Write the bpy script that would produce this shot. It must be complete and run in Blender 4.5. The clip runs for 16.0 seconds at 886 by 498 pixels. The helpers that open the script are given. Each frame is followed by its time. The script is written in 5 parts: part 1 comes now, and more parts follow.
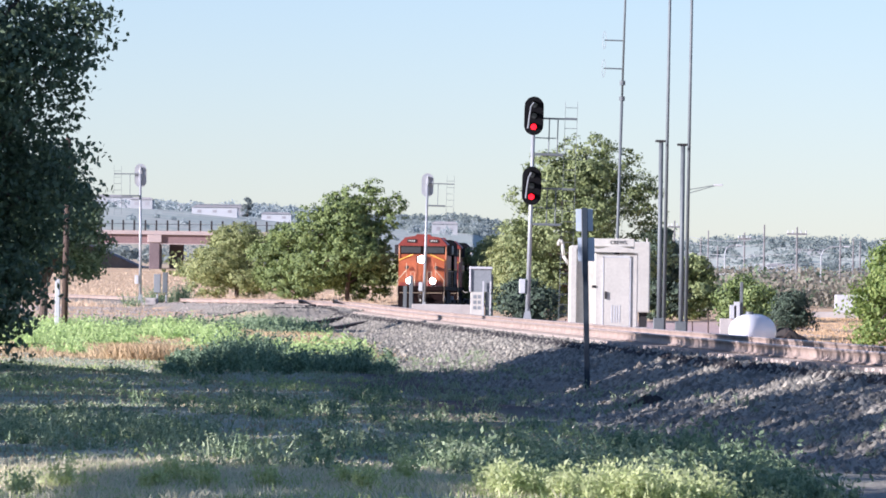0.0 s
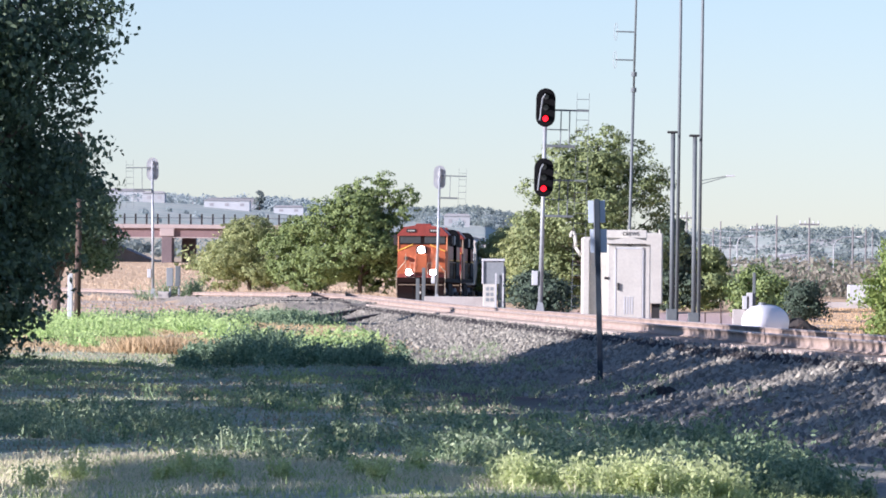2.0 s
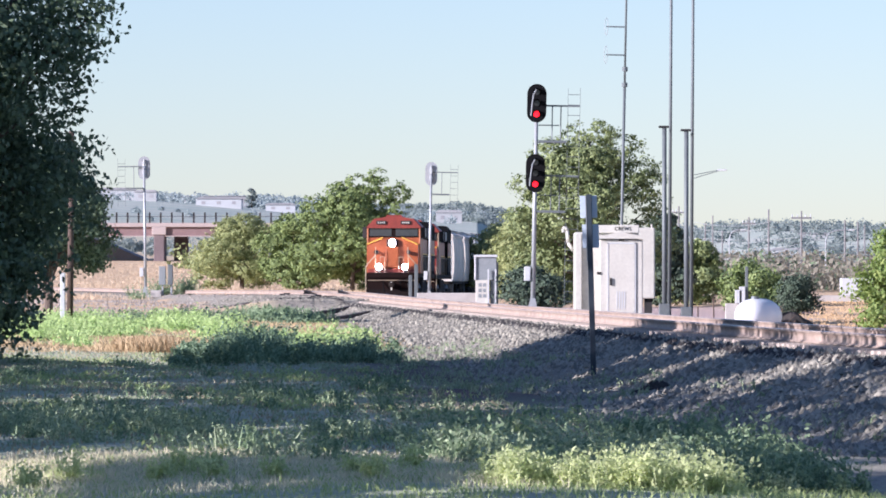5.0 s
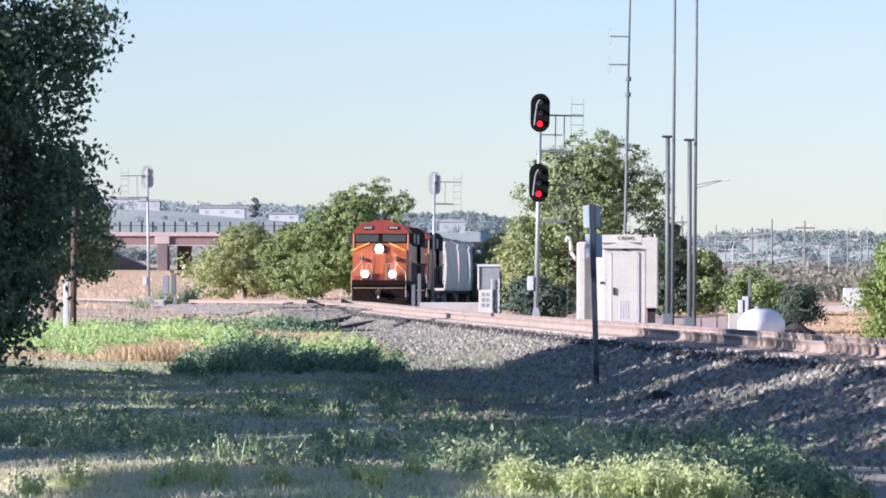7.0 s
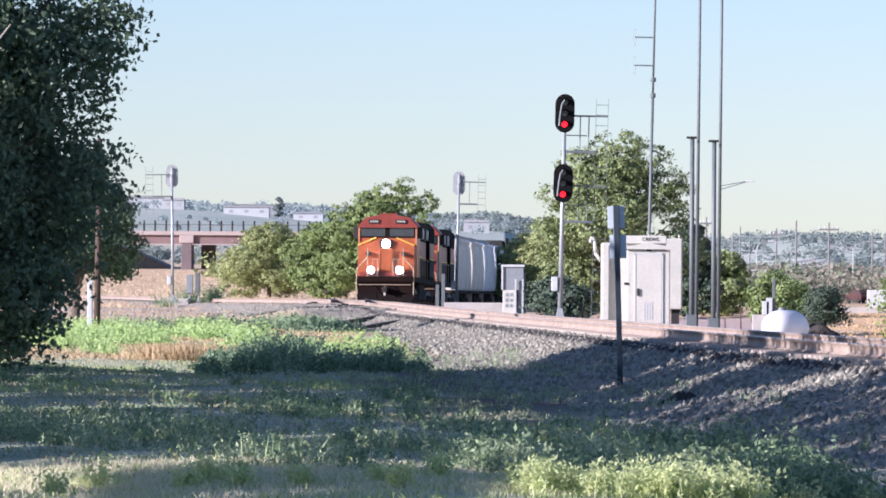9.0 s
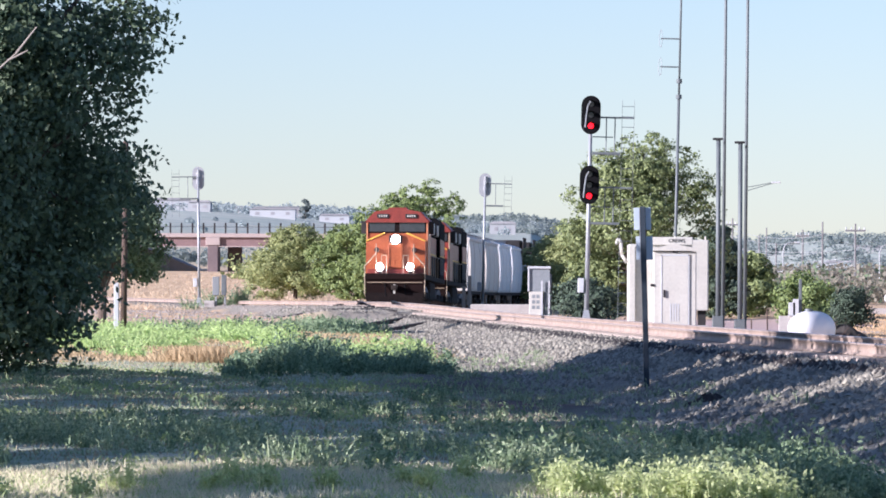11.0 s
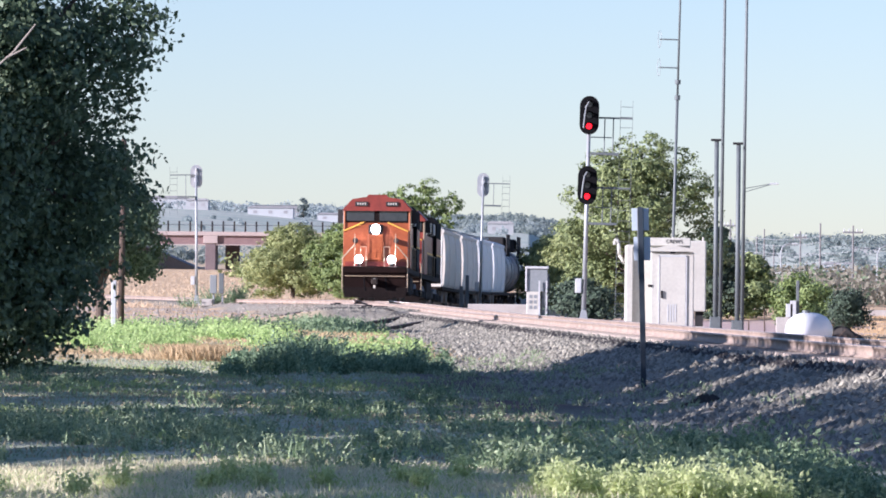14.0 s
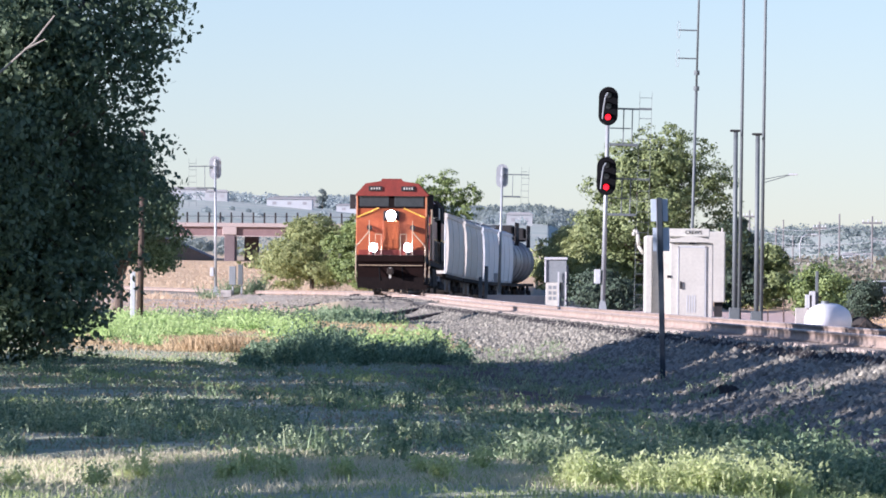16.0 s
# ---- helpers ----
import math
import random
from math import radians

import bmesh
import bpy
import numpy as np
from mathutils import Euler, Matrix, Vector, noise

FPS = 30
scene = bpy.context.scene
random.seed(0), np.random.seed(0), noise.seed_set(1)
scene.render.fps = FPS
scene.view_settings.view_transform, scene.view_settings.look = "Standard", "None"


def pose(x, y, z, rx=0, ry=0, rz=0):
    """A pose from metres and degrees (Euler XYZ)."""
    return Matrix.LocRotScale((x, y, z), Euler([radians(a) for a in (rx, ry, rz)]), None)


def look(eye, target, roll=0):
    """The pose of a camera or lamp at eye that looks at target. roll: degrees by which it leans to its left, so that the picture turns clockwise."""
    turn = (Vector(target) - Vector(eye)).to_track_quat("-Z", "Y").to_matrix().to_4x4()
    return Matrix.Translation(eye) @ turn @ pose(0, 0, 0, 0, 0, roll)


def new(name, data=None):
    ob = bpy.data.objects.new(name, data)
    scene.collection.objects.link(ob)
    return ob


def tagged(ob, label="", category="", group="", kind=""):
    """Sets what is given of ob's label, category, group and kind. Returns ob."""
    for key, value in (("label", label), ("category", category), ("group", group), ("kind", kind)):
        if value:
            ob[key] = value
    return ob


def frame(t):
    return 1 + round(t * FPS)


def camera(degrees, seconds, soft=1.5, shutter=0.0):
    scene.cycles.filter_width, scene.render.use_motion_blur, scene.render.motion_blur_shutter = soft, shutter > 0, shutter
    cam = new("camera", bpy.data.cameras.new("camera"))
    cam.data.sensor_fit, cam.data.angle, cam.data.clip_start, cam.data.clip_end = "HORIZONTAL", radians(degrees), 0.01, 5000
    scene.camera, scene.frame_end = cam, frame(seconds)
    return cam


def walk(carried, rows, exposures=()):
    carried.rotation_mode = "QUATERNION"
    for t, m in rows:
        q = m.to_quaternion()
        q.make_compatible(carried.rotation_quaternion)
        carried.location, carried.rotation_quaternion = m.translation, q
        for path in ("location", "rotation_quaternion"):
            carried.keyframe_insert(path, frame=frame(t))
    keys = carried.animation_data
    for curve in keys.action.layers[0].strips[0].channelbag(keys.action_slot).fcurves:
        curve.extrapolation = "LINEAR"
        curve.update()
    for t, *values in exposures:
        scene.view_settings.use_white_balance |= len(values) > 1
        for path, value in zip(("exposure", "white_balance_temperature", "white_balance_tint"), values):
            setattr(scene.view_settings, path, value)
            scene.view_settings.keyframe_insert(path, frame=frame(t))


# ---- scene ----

import itertools

EYE = (0.0, 0.0, 1.5)
# seconds, turn to the left, tilt up, lean, all in degrees
TURNS = [
    (0, 0.0008, 0.4891, 0.777), (0.5, 0.0319, 0.4701, 0.613), (1, 0.0574, 0.4474, 0.462), (1.5, 0.0899, 0.4280, 0.441),
    (2, 0.1199, 0.4130, 0.489), (2.5, 0.1530, 0.3885, 0.494), (3, 0.1529, 0.3659, 0.561), (3.5, 0.1330, 0.3534, 0.440),
    (4, 0.0933, 0.3550, 0.270), (5.2, 0.0420, 0.3850, 0.000), (6.5, 0.0495, 0.4363, -0.079), (7, 0.0764, 0.4704, 0.094),
    (7.5, 0.1187, 0.4888, 0.306), (8, 0.1676, 0.4864, 0.417), (8.5, 0.2333, 0.4772, 0.436), (9, 0.3094, 0.4705, 0.332),
    (10.2, 0.4800, 0.4790, 0.220), (11.5, 0.5950, 0.4889, 0.246), (12, 0.6126, 0.4898, 0.246), (12.5, 0.6194, 0.4943, 0.318),
    (13, 0.5860, 0.4945, 0.316), (13.5, 0.5536, 0.4992, 0.498), (14, 0.5407, 0.4820, 0.557), (14.5, 0.5618, 0.4637, 0.573),
    (15, 0.6126, 0.4466, 0.572), (15.5, 0.6819, 0.4139, 0.558), (16, 0.7241, 0.3938, 0.501)]

cam = camera(8.54, 16.0, soft=1.75)


def aim(turn, tilt, lean):
    a, b = radians(turn), radians(tilt)
    target = (EYE[0] - 100 * math.sin(a), 100 * math.cos(a), EYE[2] + 100 * math.tan(b))
    return look(EYE, target, lean)


walk(cam, [(t, aim(a, b, c)) for t, a, b, c in TURNS], exposures=[(0, 1.05, 5200, 25), (16, 1.05, 5200, 25)])

# ---- light ----
SUN_AZ, SUN_EL = 244, 17     # degrees clockwise from the +Y axis; height over the horizon
world = bpy.data.worlds.new("sky")
scene.world = world
world.use_nodes = True
wn = world.node_tree.nodes
sky = wn.new("ShaderNodeTexSky")
sky.sky_type, sky.sun_disc = "NISHITA", False
sky.sun_elevation, sky.sun_rotation = radians(SUN_EL), radians(SUN_AZ)
sky.air_density, sky.dust_density, sky.ozone_density = 1.0, 0.55, 1.0
sky.altitude = 1400
world.node_tree.links.new(sky.outputs[0], wn["Background"].inputs[0])
wn["Background"].inputs[1].default_value = 0.0625
sun = new("sun", bpy.data.lights.new("sun", "SUN"))
sun.data.energy, sun.data.angle, sun.data.color = 5.0, radians(0.5), (1.0, 0.86, 0.68)
sx, sy = math.sin(radians(SUN_AZ)), math.cos(radians(SUN_AZ))
sun.matrix_world = look((sx * 100, sy * 100, 100 * math.tan(radians(SUN_EL))), (0, 0, 0))


# ---- materials ----
def mat(name, a, b=None, rough=0.7, metal=0.0, scale=4.0, fine=40.0, bump=0.0, spread=0.0, trans=0.0, emit=0.0, coat=0.0, island=False, spec=0.5):
    """Two colours mixed by coarse and fine noise, plus a random shade from piece to piece."""
    m = bpy.data.materials.new(name)
    m.use_nodes = True
    n, ln = m.node_tree.nodes, m.node_tree.links
    p = n["Principled BSDF"]
    b = b or tuple(c * 0.7 for c in a)
    geo = n.new("ShaderNodeTexCoord")
    n1, n2 = n.new("ShaderNodeTexNoise"), n.new("ShaderNodeTexNoise")
    n1.inputs["Scale"].default_value, n2.inputs["Scale"].default_value = scale, fine
    n1.inputs["Detail"].default_value, n2.inputs["Detail"].default_value = 5, 4
    for q in (n1, n2):
        ln.new(geo.outputs["Object"], q.inputs["Vector"])
    add = n.new("ShaderNodeMath")
    add.operation = "ADD"
    ln.new(n1.outputs["Fac"], add.inputs[0])
    ln.new(n2.outputs["Fac"], add.inputs[1])
    ramp = n.new("ShaderNodeMapRange")
    ramp.inputs["From Min"].default_value, ramp.inputs["From Max"].default_value = 0.7, 1.3
    last = add.outputs[0]
    if spread:
        src = n.new("ShaderNodeNewGeometry").outputs["Random Per Island"] if island else n.new("ShaderNodeObjectInfo").outputs["Random"]
        mad = n.new("ShaderNodeMath")
        mad.operation = "MULTIPLY_ADD"
        mad.inputs[1].default_value = spread
        ln.new(src, mad.inputs[0])
        off = n.new("ShaderNodeMath")
        off.operation = "SUBTRACT"
        off.inputs[1].default_value = spread / 2
        ln.new(last, off.inputs[0])
        ln.new(off.outputs[0], mad.inputs[2])
        last = mad.outputs[0]
    ln.new(last, ramp.inputs["Value"])
    mix = n.new("ShaderNodeMix")
    mix.data_type = "RGBA"
    mix.inputs["A"].default_value, mix.inputs["B"].default_value = (*a, 1), (*b, 1)
    ln.new(ramp.outputs[0], mix.inputs["Factor"])
    ln.new(mix.outputs["Result"], p.inputs["Base Color"])
    p.inputs["Roughness"].default_value, p.inputs["Metallic"].default_value = rough, metal
    p.inputs["Coat Weight"].default_value = coat
    p.inputs["Specular IOR Level"].default_value = spec
    if bump:
        bp = n.new("ShaderNodeBump")
        bp.inputs["Strength"].default_value, bp.inputs["Distance"].default_value = bump, 0.02
        ln.new(add.outputs[0], bp.inputs["Height"])
        ln.new(bp.outputs[0], p.inputs["Normal"])
    if trans:
        t = n.new("ShaderNodeBsdfTranslucent")
        s = n.new("ShaderNodeMixShader")
        s.inputs[0].default_value = trans
        ln.new(mix.outputs["Result"], t.inputs["Color"])
        ln.new(p.outputs[0], s.inputs[1])
        ln.new(t.outputs[0], s.inputs[2])
        ln.new(s.outputs[0], n["Material Output"].inputs["Surface"])
    if emit:
        p.inputs["Emission Color"].default_value = (*a, 1)
        p.inputs["Emission Strength"].default_value = emit
    return m


M = {
    "stone": mat("ballast_stone", (0.46, 0.425, 0.33), (0.198, 0.186, 0.148), 0.9, scale=5, fine=50, spread=0.9, island=True),
    "rail": mat("rusty_rail", (0.44, 0.345, 0.275), (0.22, 0.167, 0.135), 0.7, 0.0, 1.2, 20, 0.2),
    "railhead": mat("polished_railhead", (0.62, 0.58, 0.54), (0.5, 0.45, 0.4), 0.3, 0.9, 2, 30),
    "tie": mat("concrete_tie", (0.57, 0.48, 0.40), (0.40, 0.34, 0.285), 0.9, scale=3, fine=30, bump=0.3, spread=0.5),
    "grass": mat("dry_grass", (0.62, 0.47, 0.27), (0.45, 0.33, 0.18), 0.9, trans=0.3, spread=0.7, island=True),
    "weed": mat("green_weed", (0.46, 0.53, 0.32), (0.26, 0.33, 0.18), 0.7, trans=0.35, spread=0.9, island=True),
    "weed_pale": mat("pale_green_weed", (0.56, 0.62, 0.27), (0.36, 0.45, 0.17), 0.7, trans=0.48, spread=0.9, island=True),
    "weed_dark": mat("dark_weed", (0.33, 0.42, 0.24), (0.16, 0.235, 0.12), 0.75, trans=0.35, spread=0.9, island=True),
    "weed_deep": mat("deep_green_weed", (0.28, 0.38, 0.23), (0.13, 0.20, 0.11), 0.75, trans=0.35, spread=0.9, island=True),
    "leaf_near": mat("elm_leaf", (0.205, 0.27, 0.15), (0.095, 0.138, 0.075), 0.6, trans=0.35, spread=0.9, island=True),
    "leaf_mid": mat("cottonwood_leaf", (0.27, 0.34, 0.10), (0.11, 0.16, 0.055), 0.65, trans=0.2, spread=0.65, island=True),
    "leaf_olive": mat("olive_leaf", (0.44, 0.47, 0.20), (0.24, 0.28, 0.11), 0.7, trans=0.35, spread=0.9, island=True),
    "leaf_elm": mat("elm_crown_leaf", (0.30, 0.35, 0.13), (0.12, 0.16, 0.065), 0.7, trans=0.2, spread=0.6, island=True),
    # Brighter copies of the weed colours, with the sun put into them.
    "weed_front": mat("sunlit_front_weed", (0.70, 0.74, 0.38), (0.50, 0.57, 0.25), 0.7, trans=0.5, spread=0.8, island=True),
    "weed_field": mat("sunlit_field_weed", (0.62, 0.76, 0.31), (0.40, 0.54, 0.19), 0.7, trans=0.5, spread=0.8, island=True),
    "dark_stone": mat("dark_ballast_stone", (0.09, 0.08, 0.072), (0.04, 0.036, 0.033), 0.9, scale=5, fine=50, spread=0.9, island=True),
    # Straw of the front strip, its colour brightened to look sunlit.
    "straw_pale": mat("sunlit_straw", (0.80, 0.74, 0.52), (0.64, 0.58, 0.38), 0.9, trans=0.35, spread=0.6, island=True),
    "pale_grit": mat("pale_brown_grit", (0.52, 0.45, 0.37), (0.36, 0.30, 0.24), 0.95, scale=4, fine=40, spread=0.7, island=True),
    # Straw of the far field, its gold paled for distance haze.
    "straw_far": mat("hazed_gold_straw", (0.74, 0.59, 0.40), (0.64, 0.50, 0.34), 0.9, trans=0.35, spread=0.5, island=True),
    "case_grey": mat("dull_grey_case_paint", (0.26, 0.28, 0.285), (0.20, 0.22, 0.225), 0.6, scale=2, fine=15),
    "leaf_pale": mat("pale_leaf", (0.30, 0.37, 0.10), (0.16, 0.24, 0.06), 0.7, trans=0.35, spread=0.9, island=True),
    "straw_mix": mat("old_straw", (0.5, 0.42, 0.28), (0.36, 0.30, 0.19), 0.9, trans=0.2, spread=0.7, island=True),
    # Brush colour is lightened and evened out to carry some haze.
    "leaf_brown": mat("dry_brush_leaf", (0.37, 0.345, 0.265), (0.28, 0.26, 0.20), 0.8, trans=0.45, spread=0.4, island=True),
    "leaf_blue": mat("juniper_leaf", (0.085, 0.125, 0.075), (0.04, 0.06, 0.04), 0.8, spread=0.9, island=True),
    "bark": mat("tree_bark", (0.16, 0.12, 0.09), (0.07, 0.05, 0.04), 0.9, scale=3, fine=25, bump=0.6),
    # Weathered wood, darkened further for the tree's shade on the pole.
    "wood": mat("weathered_shaded_wood", (0.11, 0.072, 0.052), (0.06, 0.042, 0.034), 0.85, scale=2, fine=20, bump=0.3),
    "galv": mat("galvanised_steel", (0.43, 0.45, 0.455), (0.34, 0.355, 0.36), 0.5, 0.4, 3, 20, 0.05),
    "mast": mat("dull_mast_steel", (0.165, 0.185, 0.185), (0.115, 0.13, 0.135), 0.6, 0.2, 3, 20),
    "black": mat("matt_black_paint", (0.006, 0.006, 0.007), (0.010, 0.010, 0.011), 0.95, scale=3, spec=0.1),
    "dark": mat("dark_steel", (0.03, 0.028, 0.028), (0.016, 0.015, 0.015), 0.8, 0.0, 3, 20),
    "dirt": mat("grimy_underframe", (0.045, 0.036, 0.03), (0.022, 0.018, 0.016), 0.9, scale=3, fine=20, spec=0.15),
    "white": mat("white_painted_steel", (0.58, 0.56, 0.49), (0.49, 0.47, 0.41), 0.5, scale=1.5, fine=12, bump=0.03),
    "tank": mat("white_tank_paint", (0.86, 0.86, 0.86), (0.80, 0.80, 0.80), 0.35, scale=2, fine=20),
    "grey": mat("grey_cabinet_paint", (0.58, 0.59, 0.59), (0.47, 0.48, 0.48), 0.5, scale=2, fine=15),
    "concrete": mat("cast_concrete", (0.50, 0.47, 0.43), (0.38, 0.35, 0.32), 0.9, scale=2, fine=20, bump=0.3),
    "orange": mat("orange_locomotive_paint", (0.38, 0.098, 0.024), (0.28, 0.066, 0.018), 0.5, scale=1.2, fine=10, coat=0.2),
    # Red of the roof parts; also stands for orange paint in shade.
    "red": mat("dark_red_and_shaded_orange", (0.27, 0.05, 0.032), (0.18, 0.034, 0.024), 0.45, scale=1.2, fine=10),
    "yellow": mat("yellow_stripe", (0.75, 0.45, 0.06), (0.65, 0.36, 0.05), 0.5),
    "hopper": mat("pale_grey_hopper_paint", (0.70, 0.715, 0.725), (0.55, 0.565, 0.575), 0.55, scale=0.8, fine=6, spread=0.5),
    "tankcar": mat("grey_tank_car_paint", (0.22, 0.215, 0.22), (0.14, 0.135, 0.14), 0.5, scale=0.8, fine=6),
    "glass": mat("dark_window_glass", (0.05, 0.055, 0.06), (0.035, 0.04, 0.045), 0.05),
    "lamp": mat("burning_headlight", (1.0, 0.93, 0.84), (1.0, 0.93, 0.84), 0.3, emit=110),
    "signal_red": mat("burning_red_lens", (1.0, 0.006, 0.008), (1.0, 0.006, 0.008), 0.3, emit=1.5),
    "signal_off": mat("unlit_lens", (0.02, 0.02, 0.02), (0.03, 0.03, 0.03), 0.15),
    "steel_red": mat("red_brown_girder", (0.25, 0.165, 0.155), (0.20, 0.13, 0.125), 0.7, scale=0.5, fine=4),
    "pier": mat("bridge_pier_concrete", (0.46, 0.38, 0.35), (0.38, 0.31, 0.28), 0.9, scale=0.4, fine=4),
    "roof": mat("far_roof", (0.34, 0.33, 0.335), (0.27, 0.262, 0.27), 0.8, scale=0.2, spread=0.8),
    "farwall": mat("far_wall", (0.46, 0.47, 0.48), (0.36, 0.365, 0.37), 0.8, scale=0.2, spread=0.9),
    "soil": mat("dark_soil_heap", (0.07, 0.06, 0.052), (0.042, 0.036, 0.032), 0.95, scale=3, fine=20, bump=0.8),
    "asphalt": mat("asphalt", (0.06, 0.06, 0.06), (0.045, 0.045, 0.045), 0.9, scale=2, fine=60, bump=0.2),
    "carwhite": mat("white_car_paint", (0.75, 0.75, 0.76), (0.72, 0.72, 0.73), 0.25, coat=0.6),
    "cargrey": mat("silver_car_paint", (0.32, 0.33, 0.35), (0.30, 0.31, 0.33), 0.25, 0.4, coat=0.6),
    "cardark": mat("dark_car_paint", (0.10, 0.04, 0.04), (0.09, 0.035, 0.035), 0.25, 0.2, coat=0.6),
    "rubber": mat("tyre_rubber", (0.02, 0.02, 0.02), (0.03, 0.03, 0.03), 0.85),
    "sign": mat("grey_sign_back", (0.54, 0.61, 0.68), (0.46, 0.53, 0.60), 0.5, 0.0),
    "postblue": mat("dark_steel_post", (0.032, 0.046, 0.062), (0.022, 0.034, 0.048), 0.7, 0.0),
}


# ---- mesh helpers ----
def box(bm, x0, x1, y0, y1, z0, z1, bevel=0.0):
    vs = bmesh.ops.create_cube(bm, size=1, matrix=Matrix.LocRotScale(((x0 + x1) / 2, (y0 + y1) / 2, (z0 + z1) / 2), None, (x1 - x0, y1 - y0, z1 - z0)))["verts"]
    if bevel:
        bmesh.ops.bevel(bm, geom=list({e for v in vs for e in v.link_edges}), offset=bevel, segments=2, affect="EDGES", profile=0.5)
    return bm


def rod(bm, p, q, r0, r1=None, seg=10):
    p, q = Vector(p), Vector(q)
    d = q - p
    m = Matrix.Translation((p + q) / 2) @ d.to_track_quat("Z", "Y").to_matrix().to_4x4()
    bmesh.ops.create_cone(bm, cap_ends=True, segments=seg, radius1=r0, radius2=r0 if r1 is None else r1, depth=d.length, matrix=m)
    return bm


def prism(bm, outline, axis, a, b):
    """A closed outline of 2D points drawn out along an axis from a to b."""
    def at(u, v, w):
        return {"x": (w, u, v), "y": (u, w, v), "z": (u, v, w)}[axis]
    f = [bm.verts.new(at(u, v, a)) for u, v in outline]
    g = [bm.verts.new(at(u, v, b)) for u, v in outline]
    n = len(outline)
    bm.faces.new(f)
    bm.faces.new(g[::-1])
    for i in range(n):
        bm.faces.new((f[i], g[i], g[(i + 1) % n], f[(i + 1) % n]))
    bmesh.ops.recalc_face_normals(bm, faces=bm.faces)
    return bm


def B():
    return bmesh.new()


def part(name, bm, material, parent=None, label="", m=None, smooth=False):
    me = bpy.data.meshes.new(name)
    bm.to_mesh(me)
    bm.free()
    me.materials.append(M[material])
    if smooth:
        me.shade_smooth()
    ob = new(name, me)
    ob.parent = parent
    if m is not None:
        ob.matrix_basis = m
    if label:
        tagged(ob, label)
    return ob


def thing(name, label, category, m=None, group="", kind=""):
    ob = new(name)
    ob.empty_display_size = 0.1
    if m is not None:
        ob.matrix_basis = m
    return tagged(ob, label, category, group, kind)


def mesh_np(name, verts, faces, material, parent=None, smooth=False):
    """A mesh from numpy arrays: verts (n, 3), faces (k, 3 or 4)."""
    me = bpy.data.meshes.new(name)
    n, k = faces.shape
    me.vertices.add(len(verts))
    me.vertices.foreach_set("co", verts.astype(np.float32).ravel())
    me.loops.add(n * k)
    me.loops.foreach_set("vertex_index", faces.astype(np.int32).ravel())
    me.polygons.add(n)
    me.polygons.foreach_set("loop_start", np.arange(0, n * k, k, dtype=np.int32))
    me.update(calc_edges=True)
    me.materials.append(M[material])
    if smooth:
        me.shade_smooth()
    ob = new(name, me)
    ob.parent = parent
    return ob


rng = np.random.default_rng(7)


def unit(v):
    return v / (np.linalg.norm(v, axis=-1, keepdims=True) + 1e-9)


def leaf_quads(centres, length, width, droop=0.0, up=0.0, out=None, loose=0.8):
    """Leaves as bent diamonds: four corners round each centre, tilted at random or facing roughly outwards."""
    n = len(centres)
    if out is None:
        d = rng.normal(size=(n, 3))
        d[:, 2] = d[:, 2] * 0.7 - droop + up
        d = unit(d)
        s = unit(np.cross(d, rng.normal(size=(n, 3))))
    else:
        face = unit(out + loose * rng.normal(size=(n, 3)))
        d = rng.normal(size=(n, 3)) - [0, 0, droop]
        d = unit(d - face * (d * face).sum(1, keepdims=True))
        s = np.cross(face, d)
    k = (0.6 + 0.8 * rng.random(n))[:, None]
    L, W = d * length * k / 2, s * width * k / 2
    v = np.stack([centres - L, centres + W - L * 0.1, centres + L, centres - W - L * 0.1], 1).reshape(-1, 3)
    f = np.arange(4 * n).reshape(-1, 4)
    return v, f


# ---- the lie of the land ----
NEAR_D = np.array([-60, 20, 62, 82, 150, 206, 227, 260, 300, 340, 420, 520, 700], float)
NEAR_X = np.array([22, 12.8, 8.0, 6.2, 3.0, 0.2, -1.4, -4.7, -9.2, -14.5, -26.5, -43, -76], float)
NEAR_Z = np.array([0.88, 0.88, 0.88, 0.88, 0.94, 1.0, 1.09, 1.36, 1.40, 1.36, 1.5, 1.8, 2.6])
FAR_D = np.array([200, 230, 259.5, 275, 291, 307, 323, 339, 355, 370, 386, 408, 431, 470, 520, 600, 700], float)
FAR_X = np.array([-3.95, -4.9, -5.55, -5.82, -5.63, -5.16, -4.43, -3.67, -2.88, -2.21, -1.43, -0.5, 0.53, 2.3, 4.8, 9.2, 15], float)
FAR_Z = np.array([1.0, 1.25, 1.45, 1.42, 1.32, 1.15, 0.97, 0.86, 0.82, 0.80, 0.80, 0.82, 0.85, 0.9, 1.0, 1.3, 1.8])
BASE_D = np.array([-200, 40, 95, 130, 175, 220, 260, 340, 400, 700, 1080, 1600, 2200, 3000, 3600, 5200], float)
LEFT_Z = np.array([-0.1, -0.08, 0.06, 0.12, 0.25, 0.4, 0.6, 0.85, 1.1, 3.2, 6.3, 17, 32.5, 47, 51, 45])
RIGHT_Z = np.array([-0.1, -0.08, 0.06, 0.12, 0.25, 0.4, 0.6, 0.8, 0.9, 1.15, 4.0, 8, 14, 27, 36, 30])


def smooth_line(xs, ys, x):
    """Linear between the points, rounded by averaging over a window."""
    return sum(np.interp(x + o, xs, ys) for o in (-12, -6, 0, 6, 12)) / 5


def near_track(d):
    return smooth_line(NEAR_D, NEAR_X, d), smooth_line(NEAR_D, NEAR_Z, d)


def far_track(d):
    return smooth_line(FAR_D, FAR_X, d), smooth_line(FAR_D, FAR_Z, d)


